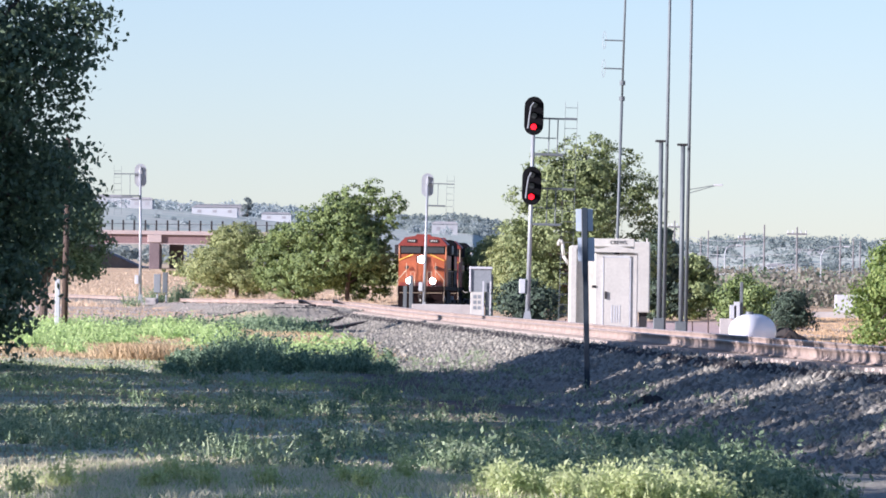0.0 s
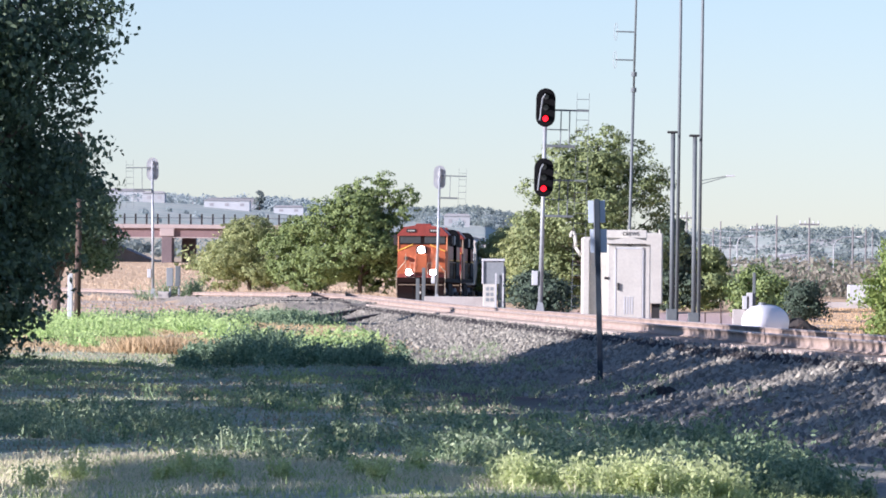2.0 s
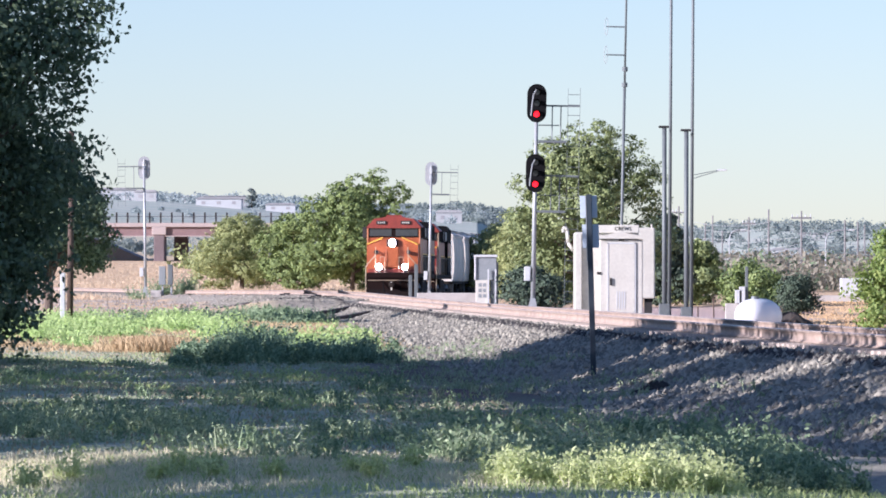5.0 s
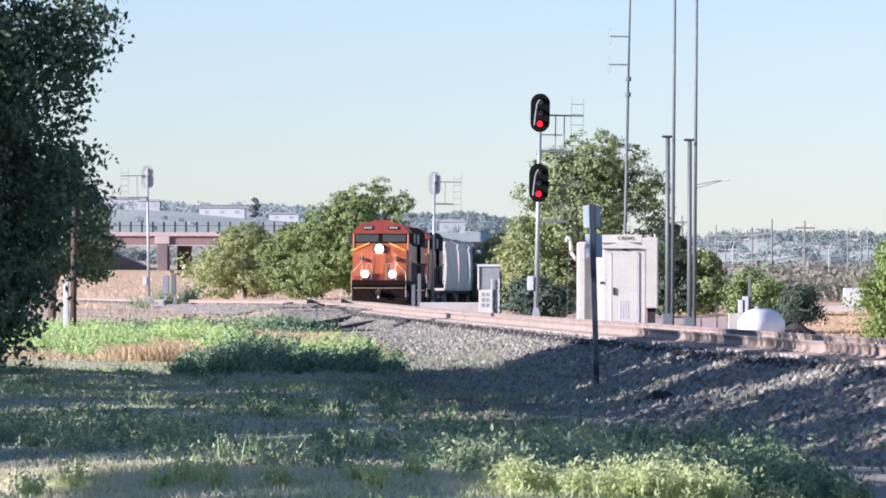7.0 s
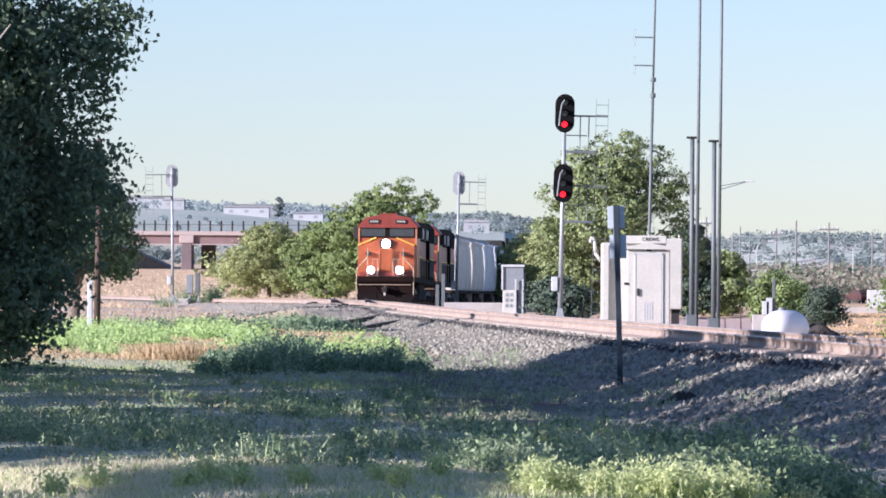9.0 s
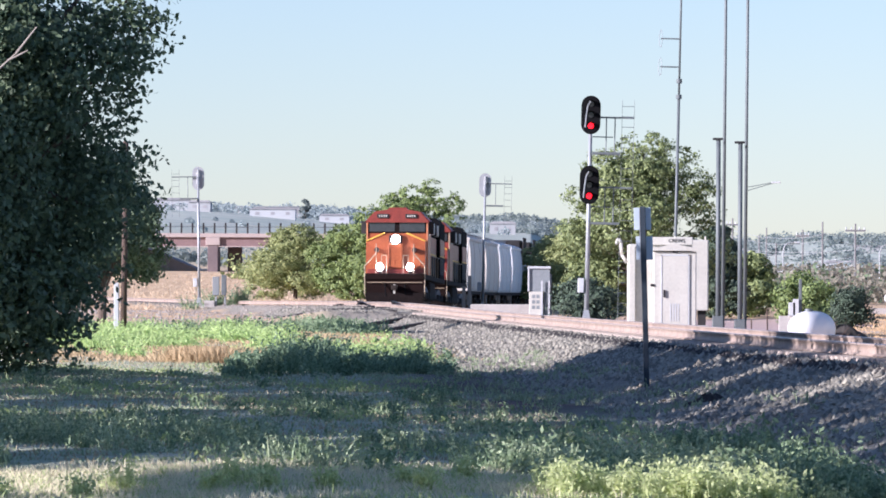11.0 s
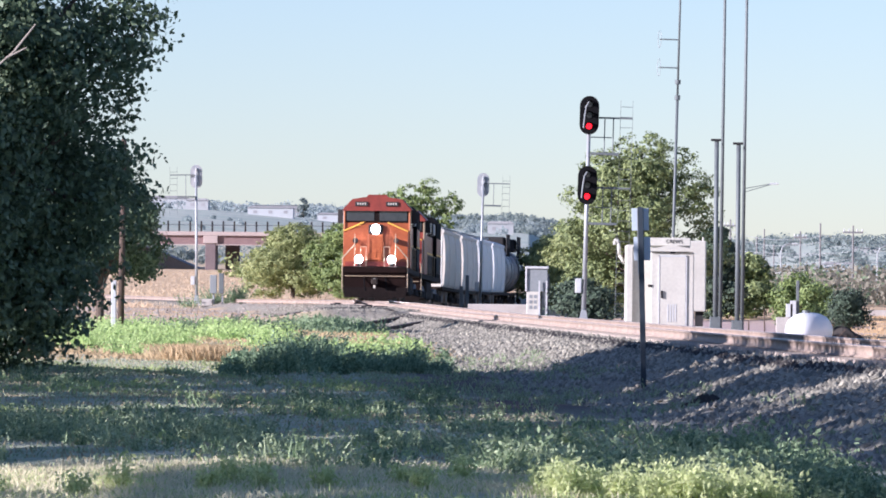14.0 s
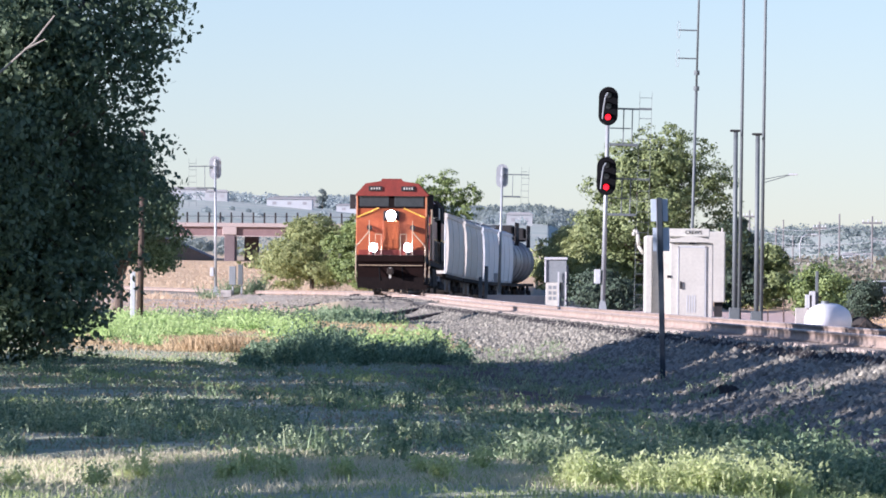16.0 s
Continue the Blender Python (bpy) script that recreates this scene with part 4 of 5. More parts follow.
def signal(label, m, height, heads, lit, side=1):
    root = thing("railway_signal", label, "signal", m, "railway signals")
    bm = B()
    rod(bm, (0, 0, 0), (0, 0, height - 0.6), 0.085, 0.065, 14)
    part("mast", bm, "galv", root, smooth=True)
    bm = B()
    prism(bm, [(-0.32, 0.0), (0.32, 0.0), (0.16, 0.12), (0.085, 0.5), (-0.085, 0.5), (-0.16, 0.12)], "y", -0.2, 0.2)
    part("base", bm, "galv", root)
    bm = B()
    box(bm, -0.62, 0.62, -0.5, 0.5, -0.9, 0.04, 0.03)
    part("footing", bm, "concrete", root)
    turn = 1 if lit else -1
    for z in heads:
        bm = B()
        prism(bm, head_outline(0.67, 1.34), "y", -0.02, 0.02)
        bmesh.ops.translate(bm, verts=bm.verts, vec=(0, -0.22 * turn, z))
        plate = part("backplate", bm, "black" if lit else "plateback", root)
        bm = B()
        if lit:
            box(bm, -0.15, 0.15, -0.2, 0.0, z - 0.48, z + 0.48, 0.04)
        else:
            box(bm, -0.10, 0.10, 0.12, 0.2, z - 0.48, z + 0.48, 0.02)
        part("lamp_case", bm, "black" if lit else "plateback", plate)
        if not lit:
            for dz in (0.4, 0.0, -0.4):
                bm = B()
                rod(bm, (-0.02, 0.08, z + dz), (-0.02, 0.13, z + dz), 0.11, 0.11, 14)
                part("cover", bm, "galv", plate)
            bm = B()
            rod(bm, (0.0, 0.0, z - 0.6), (0.0, 0.0, z + 0.5), 0.055, 0.05, 10)
            part("mast_top", bm, "galv", root)
            continue
        for k, dz in enumerate((0.38, 0.0, -0.38)):
            bm = B()
            rod(bm, (0.0, -0.27, z + dz), (0.0, -0.24, z + dz), 0.10, 0.10, 20)
            part("lens", bm, "signal_red" if k == 2 else "signal_off", plate)
            bm = B()
            r = 0.14
            for a0, a1 in itertools.pairwise(np.linspace(0.15, math.pi - 0.15, 10)):
                for q0, q1 in ((-0.24, -0.48),):
                    q = [bm.verts.new((r * math.cos(a), y, z + dz + r * math.sin(a))) for a, y in ((a0, q0), (a1, q0), (a1, q1), (a0, q1))]
                    bm.faces.new(q)
            part("hood", bm, "black", plate)
        bm = B()
        for a, b in itertools.pairwise([(-0.20, z - 0.45), (-0.17, z - 0.1), (-0.12, z + 0.3), (-0.03, z + 0.46)]):
            rod(bm, (a[0], -0.5, a[1]), (b[0], -0.5, b[1]), 0.022, None, 6)
        part("hood_rim", bm, "galv", plate, "bright rod along the left hood edges")
    for z in heads:
        z += 0.0 if lit else 0.16
        bm = B()
        box(bm, min(0.08 * side, 1.5 * side), max(0.08 * side, 1.5 * side), 0.05, 0.11, z - 0.10, z - 0.04)
        part("arm", bm, "mast", root)
        bm = B()
        lo, hi = sorted((0.08 * side, 1.05 * side))
        box(bm, lo, hi, -0.3, 0.45, z - 1.36, z - 1.28)
        part("platform", bm, "mast", root)
        for u in (0.55, 0.85) if lit else (0.6,):
            bm = B()
            rod(bm, (u * side, 0.08, z - 1.3), (u * side, 0.08, z - 0.06), 0.022, None, 6)
            part("stay", bm, "mast", root)
        if lit:
            bm = B()
            rod(bm, (0.08 * side, 0.08, z - 0.75), (0.8 * side, 0.08, z - 0.75), 0.018, None, 6)
            part("brace", bm, "mast", root)
    ladder(root, 1.3 * side, 0.1, 0.1 if lit else heads[0] - 2.2, heads[0] + 0.55)
    bm = B()
    box(bm, -0.32, -0.1, -0.12, 0.12, 1.1, 1.6, 0.02)
    part("junction_box", bm, "grey", root)
    return root


M["plateback"] = mat("pale_grey_signal_back", (0.42, 0.43, 0.44), (0.34, 0.35, 0.36), 0.5, 0.3)
signal("tall two-headed railway signal showing two red lights", pose(2.95, 206, gz(3, 206), 0, 1.1, 0), 8.1, (7.27, 4.84), True)
signal("grey single-headed railway signal seen from behind", pose(-1.05, 335, gz(-1, 335) + 0.05, 0, 1.0, 0), 7.7, (7.1,), False)
signal("grey single-headed railway signal seen from behind", pose(-17.25, 339, gz(-17.3, 339) + 0.22, 0, -0.8, 0), 8.0, (7.3,), False, -1)


# ---- yard ----
def words(text, size, material, parent, m, name="lettering"):
    cu = bpy.data.curves.new(name, "FONT")
    cu.body, cu.size, cu.extrude, cu.align_x, cu.align_y = text, size, 0.004, "CENTER", "CENTER"
    cu.materials.append(M[material])
    ob = new(name, cu)
    ob.parent = parent
    ob.matrix_basis = m
    return ob


def cabin(m):
    root = thing("crew_cabin", "white steel crew cabin with a louvred door", "cabin", m)
    bm = B()
    box(bm, 0, 1.87, 0.12, 3.2, 0.0, 2.56, 0.03)
    part("body", bm, "white", root)
    bm = B()
    box(bm, -0.02, 0.18, -0.02, 0.10, 0.0, 2.5, 0.02)
    part("corner_post", bm, "white", root)
    bm = B()
    box(bm, 0.7, 1.98, -0.30, 0.09, 0.0, 2.34, 0.03)
    porch = part("porch", bm, "white", root)
    bm = B()
    prism(bm, [(0.62, 2.36), (2.03, 2.36), (1.98, 2.44), (1.3, 2.56), (0.7, 2.44)], "y", -0.42, 0.09)
    part("porch_roof", bm, "white", porch)
    bm = B()
    box(bm, 0.97, 1.73, -0.325, -0.303, 0.12, 2.2, 0.008)
    door = part("door", bm, "white", root)
    for x0, x1, z0, z1 in ((0.93, 0.965, 0.1, 2.24), (1.735, 1.77, 0.1, 2.24), (0.93, 1.77, 2.205, 2.25)):
        bm = B()
        box(bm, x0, x1, -0.335, -0.303, z0, z1)
        part("door_frame", bm, "grey", root)
    for i in range(4):
        bm = B()
        x = 1.20 + i * 0.075
        box(bm, x, x + 0.035, -0.335, -0.326, 0.28, 0.8)
        part("louvre", bm, "grey", door)
    bm = B()
    box(bm, 1.0, 1.06, -0.38, -0.326, 0.98, 1.2, 0.01)
    part("handle", bm, "dark", door, "dark door handle")
    bm = B()
    box(bm, 1.27, 1.43, -0.36, -0.303, 2.30, 2.37, 0.01)
    part("door_lamp", bm, "dark", root)
    bm = B()
    box(bm, 0.62, 0.74, -0.33, -0.28, 1.3, 1.38, 0.01)
    part("latch", bm, "dark", root)
    bm = B()
    box(bm, 0.56, 1.88, 0.02, 0.10, 2.53, 2.77, 0.02)
    board = part("signboard", bm, "white", root)
    words("CREWS", 0.15, "dark", board, pose(1.40, 0.012, 2.655, 90, 0, 0))
    bm = B()
    pts = [(-0.06, 0.6, 2.0), (-0.22, 0.6, 2.25), (-0.24, 0.6, 2.6), (-0.30, 0.6, 2.72), (-0.36, 0.6, 2.66), (-0.36, 0.6, 2.55)]
    for a, b in itertools.pairwise(pts):
        rod(bm, a, b, 0.05, 0.05, 10)
    part("vent_pipe", bm, "white", root, smooth=True)
    return root


cabin(pose(3.80, 176, gz(4.6, 176)))


def trailer(m):
    root = thing("container", "plain white container raised on dark blocks", "container", m)
    bm = B()
    box(bm, 0, 2.05, 0, 5, 0.62, 2.84, 0.04)
    part("body", bm, "white", root)
    for x in (0.2, 0.75, 1.3, 1.85):
        bm = B()
        box(bm, x - 0.12, x + 0.12, 0.2, 0.6, 0.16, 0.62)
        part("block", bm, "dark", root)
    bm = B()
    box(bm, -0.02, 2.02, 0.0, 5, 0.0, 0.16)
    part("pad", bm, "concrete", root)
    bm = B()
    box(bm, 1.35, 1.43, -0.03, 0.0, 1.15, 1.25)
    part("lock", bm, "dark", root)
    for x in (1.0, 1.95):
        bm = B()
        rod(bm, (x, 0.1, 2.83), (x, 0.1, 2.95), 0.03)
        part("lug", bm, "white", root)


trailer(pose(4.45, 186, gz(5.6, 186)))


def mast_pair(x, y, h, lean, label):
    root = thing("steel_post", label, "post", pose(x, y, gz(x, y)), "steel posts")
    bm = B()
    rod(bm, (0, 0, 0), (0, 0, h), 0.075, 0.07, 14)
    part("post", bm, "mast", root, smooth=True)
    bm = B()
    box(bm, -0.17, 0.17, -0.17, 0.17, 0.0, 0.62, 0.02)
    part("sleeve", bm, "mast", root)
    bm = B()
    box(bm, -0.18, 0.14, -0.1, 0.1, h, h + 0.07, 0.02)
    part("cap", bm, "dark", root)
    root = thing("antenna_mast", "slim tall steel antenna mast beside a steel post", "mast", pose(x + 0.16, y + 0.3, gz(x, y), 0, lean, 0), "antenna masts")
    bm = B()
    rod(bm, (0, 0, 0), (0, 0, 15.5), 0.06, 0.035, 12)
    part("tube", bm, "mast", root, smooth=True)
    bm = B()
    rod(bm, (0, 0, 0), (0, 0, 0.2), 0.16, 0.13, 12)
    part("foot", bm, "dark", root)


mast_pair(6.72, 184, 6.07, 0.35, "dark steel post with a flat cap in the yard")
mast_pair(7.40, 184, 6.07, 0.35, "dark steel post with a flat cap in the yard")


def radio_mast(x, y):
    root = thing("radio_mast", "tall slim radio mast with two dipole arms", "mast", pose(x, y, gz(x, y), 0, 1.15, 0))
    bm = B()
    rod(bm, (0, 0, 0), (0, 0, 7.4), 0.05, 0.045, 12)
    rod(bm, (0, 0, 7.4), (0, 0, 14), 0.036, 0.028, 12)
    part("tube", bm, "mast", root, smooth=True)
    for z in (7.45, 7.95):
        bm = B()
        rod(bm, (0, 0, z - 0.07), (0, 0, z + 0.07), 0.09, 0.09, 12)
        part("collar", bm, "mast", root)
    for z in (8.4, 9.3):
        bm = B()
        rod(bm, (0, 0, z), (-0.62, 0, z), 0.022, None, 8)
        arm = part("dipole_arm", bm, "mast", root)
        bm = B()
        for a, b in itertools.pairwise([(-0.62 + 0.05 * math.cos(q), 0, z + 0.28 * math.sin(q)) for q in np.linspace(0, 6.283, 15)]):
            rod(bm, a, b, 0.009, None, 5)
        part("dipole_loop", bm, "galv", arm)


radio_mast(5.50, 189.5)


def gas_tank(x, y):
    root = thing("gas_tank", "white rounded propane tank beside the track", "tank", pose(x, y, gz(x, y) - 0.12, 0, 0, 48))
    prof = [(0.82 * q, 0.52 * (1 - abs(q) ** 2.7) ** (1 / 2.1)) for q in np.sin(np.linspace(-math.pi / 2, math.pi / 2, 25))]
    bm = B()
    n = 32
    rings = [[bm.verts.new((u, r * math.cos(a), 0.66 + r * math.sin(a))) for a in np.linspace(0, 2 * math.pi, n, endpoint=False)] for u, r in prof]
    for p, q in itertools.pairwise(rings):
        for i in range(n):
            bm.faces.new((p[i], p[(i + 1) % n], q[(i + 1) % n], q[i]))
    bmesh.ops.remove_doubles(bm, verts=bm.verts, dist=1e-5)
    bmesh.ops.recalc_face_normals(bm, faces=bm.faces)
    part("shell", bm, "tank", root, smooth=True)
    bm = B()
    rod(bm, (-0.15, 0, 1.1), (-0.15, 0, 1.24), 0.13, 0.11, 16)
    part("valve_hood", bm, "mast", root, "blue-grey valve hood")
    for u in (-0.45, 0.45):
        bm = B()
        box(bm, u - 0.08, u + 0.08, -0.3, 0.3, 0.0, 0.25, 0.01)
        part("saddle", bm, "concrete", root)


gas_tank(8.95, 171)


def heap(name, x, y, w, h, label):
    bm = B()
    n, k = 22, 6
    rings = []
    for j in range(k):
        r = 1 - j / k
        ring = []
        for i in range(n):
            a = 6.283 * i / n
            q = r * (1 + 0.12 * math.sin(3 * a + j) + 0.06 * math.sin(7 * a))
            ring.append(bm.verts.new((w / 2 * q * math.cos(a), w / 2 * q * math.sin(a), h * (1 - r) ** 0.8 + 0.04 * math.sin(9 * a + j))))
        rings.append(ring)
    for p, q in itertools.pairwise(rings):
        for i in range(n):
            bm.faces.new((p[i], p[(i + 1) % n], q[(i + 1) % n], q[i]))
    bm.faces.new(rings[-1])
    ob = part(name, bm, "soil", None, m=pose(x, y, gz(x, y) - 0.05), smooth=True)
    tagged(ob, label, "heap")


heap("soil_heap", 10.3, 178, 1.5, 0.6, "dark heap of soil beside the gas tank")
heap("soil_mound", 2.8, 79, 0.75, 0.22, "small dark mound of soil below the bank")


def branches(x, y):
    bm = B()
    g = random.Random(5)
    for i in range(26):
        a = Vector((g.uniform(-0.4, 0.5), g.uniform(-0.2, 0.2), g.uniform(0.0, 0.25)))
        b = a + Vector((g.uniform(-0.35, 0.35), g.uniform(-0.2, 0.2), g.uniform(0.05, 0.35)))
        rod(bm, a, b, 0.018, 0.008, 5)
    ob = part("brushwood", bm, "wood", None, m=pose(x, y, gz(x, y)))
    tagged(ob, "tangle of dead pale branches by the tank", "branches")


branches(9.75, 174)
branches(11.5, 211)


def pedestal(x, y):
    root = thing("power_pedestal", "grey meter pedestal with a concrete block", "electric box", pose(x, y, gz(x, y)))
    for name, c, material in (("block", (-0.38, 0.1, 0, 0.4, 0, 0.85), "concrete"), ("meter_box", (-0.1, 0.1, -0.1, 0.1, 0.85, 1.25), "grey"),
                              ("conduit", (0.2, 0.29, -0.05, 0.05, 0.0, 1.95), "mast"), ("panel", (0.02, 0.2, -0.1, 0.0, 0.5, 1.35), "grey")):
        bm = B()
        box(bm, *c, 0.01)
        part(name, bm, material, root)


pedestal(8.65, 176.5)


def stake(x, y, h, r, material, label):
    bm = B()
    rod(bm, (0, 0, -0.2), (0, 0, h), r, r * 0.8, 8)
    ob = part("fence_stake", bm, material, None, m=pose(x, y, gz(x, y), random.uniform(-3, 3), random.uniform(-3, 3), 0))
    tagged(ob, label, "stake", "stakes in the yard")


for x, h in ((7.4, 0.85), (7.62, 0.9), (7.85, 0.62), (8.35, 0.95)):
    stake(x, 186, h, 0.025, "wood", "thin wooden stake in the yard")
for x, w, h, mt in ((7.85, 0.22, 0.24, "mast"), (8.05, 0.18, 0.22, "grey"), (7.5, 0.3, 0.4, "concrete")):
    bm = B()
    box(bm, -w / 2, w / 2, -w / 2, w / 2, 0, h, 0.02)
    ob = part("utility_box", bm, mt, None, m=pose(x, 187.5, gz(x, 187.5)))
    tagged(ob, "small grey utility box on the yard grit", "box", "utility boxes")


def trackside_case(x, y):
    root = thing("relay_case", "grey trackside relay case on a pale plinth", "cabinet", pose(x, y, gz(x, y) + 0.14, 0, 0, 0))
    for name, c, material, lab in (("pad", (-0.2, 1.3, -0.3, 1.0, -0.3, 0.0), "concrete", ""), ("plinth", (0, 0.6, 0, 0.6, 0.0, 1.05), "white", "pale plinth with vents"),
                                   ("case", (-0.03, 0.92, 0.04, 0.78, 1.05, 2.06), "case_grey", ""), ("side_case", (0.65, 1.0, 0.1, 0.78, 0.0, 1.84), "mast", "darker grey side case"),
                                   ("lid", (-0.07, 0.96, -0.04, 0.83, 2.06, 2.17), "grey", ""), ("rim", (-0.06, 0.02, -0.03, 0.06, 1.05, 2.06), "grey", "")):
        bm = B()
        box(bm, *c, 0.02)
        part(name, bm, material, root, lab)
    for x0 in (0.52, 0.84):
        bm = B()
        box(bm, x0, x0 + 0.07, -0.12, -0.05, 0.0, 1.53)
        part("guard_post", bm, "grey", root)
    for i in range(3):
        for j in range(2):
            bm = B()
            box(bm, 0.12 + 0.2 * j, 0.26 + 0.2 * j, -0.012, 0.0, 0.28 + 0.24 * i, 0.43 + 0.24 * i)
            part("vent", bm, "case_grey", root)


trackside_case(1.24, 262)
bm = B()
box(bm, -1.4, 1.57, 0, 0.5, -0.4, 0.40, 0.04)
tagged(part("retaining_block", bm, "concrete", None, m=pose(0.04, 264, gz(0, 264) + 0.08)), "low grey concrete block beside the signal", "concrete block")
for x, h in ((-2.2, 1.4), (-1.9, 1.95)):
    bm = B()
    box(bm, -0.09, 0.09, -0.06, 0.06, -0.2, h, 0.015)
    tagged(part("marker_post", bm, "mast", None, m=pose(x + 0.3, 302, gz(x, 302))), "dark steel marker post beside the track", "post", "marker posts")


def relay_group(x, y):
    root = thing("relay_case", "grey-green relay case on posts near a signal", "cabinet", pose(x, y, gz(x, y)))
    for name, c, material in (("case", (0.05, 0.42, 0, 0.5, 0.7, 1.75), "case_grey"), ("side_case", (0.55, 0.82, 0, 0.5, 0.7, 1.85), "mast"), ("leg", (0.2, 0.3, 0.2, 0.3, 0, 0.7), "galv"),
                              ("leg", (0.7, 0.8, 0.2, 0.3, 0, 0.7), "galv"), ("plinth", (-0.4, 0.2, -0.3, 0.2, 0.0, 0.4), "concrete")):
        bm = B()
        box(bm, *c, 0.02)
        part(name, bm, material, root)


relay_group(-16.4, 336)
tufts("case_weeds", "dark green weeds around the relay case", 26, lambda n: (-17.9 + 3.6 * rng.random(n), 337.5 + rng.normal(size=n), 0.3 + 0.9 * rng.random(n)), 0.95, "weed_dark", 14, 0.16, 0.02, 0.7, leafy=8.0, leaf=0.11)


def sign_post():
    x, y = 2.29, 93
    root = thing("sign_post", "dark leaning steel post with two sign plates", "sign", pose(x, y, gz(x, y) - 0.05, 0, -1.6, 0))
    bm = B()
    box(bm, -0.043, 0.043, -0.03, 0.03, 0, 2.89, 0.008)
    part("post", bm, "postblue", root)
    for c in ((-0.138, 0.128, 0.034, 0.046, 2.52, 2.87), (-0.114, 0.147, 0.034, 0.046, 2.05, 2.42)):
        bm = B()
        box(bm, *c, 0.004)
        part("plate", bm, "sign", root, "grey sign plate")
    # Pale strip on the sunward side stands in for its lit edge.
    bm = B()
    box(bm, -0.056, -0.044, -0.035, -0.02, 1.84, 2.87)
    part("edge", bm, "galv", root)


sign_post()


def wood_pole():
    x, y = -11.46, 180
    root = thing("wooden_pole", "weathered wooden pole, darkened as in shade, beside a pale box", "pole", pose(x, y, gz(x, y)))
    bm = B()
    rod(bm, (0, 0, -0.3), (0.05, 0, 6.0), 0.10, 0.08, 14)
    part("shaft", bm, "wood", root, smooth=True)
    bm = B()
    box(bm, -0.29, -0.14, -0.08, 0.08, 0.25, 1.7, 0.02)
    part("pale_box", bm, "grey", root, "pale grey box on the pole")


wood_pole()


def switch_machine(x, y):
    root = thing("switch_machine", "dark switch machine with rods beside the rails", "switch machine", pose(x, y, gz(x, y), 0, 0, 6))
    for name, c in (("case", (-0.14, 0.14, -0.2, 0.2, 0.0, 0.14)), ("motor", (-0.32, -0.15, -0.1, 0.1, 0.0, 0.1)), ("rod", (0.2, 0.8, -0.03, 0.03, 0.05, 0.09))):
        bm = B()
        box(bm, *c, 0.02)
        part(name, bm, "dark", root)


switch_machine(-7.1, 262)
switch_machine(-5.4, 247)

def old_tie(x, y):
    """A dark timber put where a thin dark line crosses the bank."""
    a, b = Vector((x - 0.8, y - 1.0, 0)), Vector((x + 0.8, y + 1.0, 0))
    a.z, b.z = gz(a.x, a.y) + 0.0, gz(b.x, b.y) + 0.0
    bm = B()
    box(bm, -0.10, 0.10, -1.45, 1.45, -0.10, 0.07, 0.015)
    ob = part("old_tie", bm, "old_wood", None, m=Matrix.Translation((a + b) / 2) @ (b - a).to_track_quat("Y", "Z").to_matrix().to_4x4())
    tagged(ob, "dark wooden tie lying on the bank", "railway tie", "old ties on the bank")


M["old_wood"] = mat("dark_tie_wood", (0.11, 0.095, 0.088), (0.065, 0.058, 0.054), 0.9, scale=3, fine=25, bump=0.4)
for x, y in ((-8.9, 255), (-6.2, 240), (-4.55, 226), (-3.6, 211)):
    old_tie(x, y)

# slab and wall by the road
bm = B()
box(bm, -1.6, 1.9, 0, 0.5, -0.2, 0.35, 0.03)
tagged(part("concrete_barrier", bm, "concrete", None, m=pose(22.3, 332, gz(22.3, 332))), "pale concrete barrier in the dry grass", "barrier")
bm = B()
box(bm, -0.9, 1.2, 0, 1.5, -0.2, 1.3, 0.03)
tagged(part("block_wall", bm, "grey", None, m=pose(23.2, 336, gz(23.2, 336))), "grey block wall in the dry grass", "wall")

ROAD_A, ROAD_B = Vector((62.0, 578.5)), Vector((10.0, 738.5))


def road():
    d = (ROAD_B - ROAD_A).normalized()
    nrm = Vector((d.y, -d.x)) * 4
    v, f = [], []
    n = 24
    for i in range(n + 1):
        p = ROAD_A.lerp(ROAD_B, i / n)
        for s in (-1, 1):
            q = p + nrm * s
            v.append((q.x, q.y, max(gz(p.x, p.y), gz(q.x, q.y)) + 0.04))
    for i in range(n):
        f.append((2 * i, 2 * i + 1, 2 * i + 3, 2 * i + 2))
    tagged(mesh_np("road", np.array(v), np.array(f), "asphalt"), "grey asphalt road across the dry field", "road", kind="structure")


road()


# ---- road traffic ----
def car(paint, label, tall):
    root = thing("car", label, "car", group="cars on the road")
    h = 1.75 if tall else 1.45
    bm = B()
    prism(bm, [(-2.2, 0.35), (2.2, 0.35), (2.3, 0.6), (2.25, 0.95), (1.2, 1.02), (-2.2, 1.05), (-2.3, 0.7)], "y", -0.9, 0.9)
    body = part("body", bm, paint, root)
    bm = B()
    prism(bm, [(-2.1 if tall else -1.7, 1.03), (1.25, 1.02), (0.6, h), (-1.9 if tall else -1.1, h)], "y", -0.78, 0.78)
    part("cabin", bm, paint, root)
    for s in (-1, 1):
        bm = B()
        box(bm, -1.6 if tall else -1.2, 0.6, s * 0.785 - 0.01, s * 0.785 + 0.01, 1.1, h - 0.15)
        part("side_window", bm, "glass", root)
    bm = B()
    box(bm, -2.16 if tall else -1.65, -1.9 if tall else -1.3, -0.65, 0.65, 1.12, h - 0.12)
    part("rear_window", bm, "glass", root)
    bm = B()
    box(bm, 0.7, 1.15, -0.65, 0.65, 1.08, h - 0.25)
    part("windscreen", bm, "glass", root)
    for x in (-1.4, 1.4):
        for s in (-1, 1):
            bm = B()
            rod(bm, (x, s * 0.72, 0.33), (x, s * 0.92, 0.33), 0.33, 0.33, 16)
            part("wheel", bm, "rubber", root)
    return root


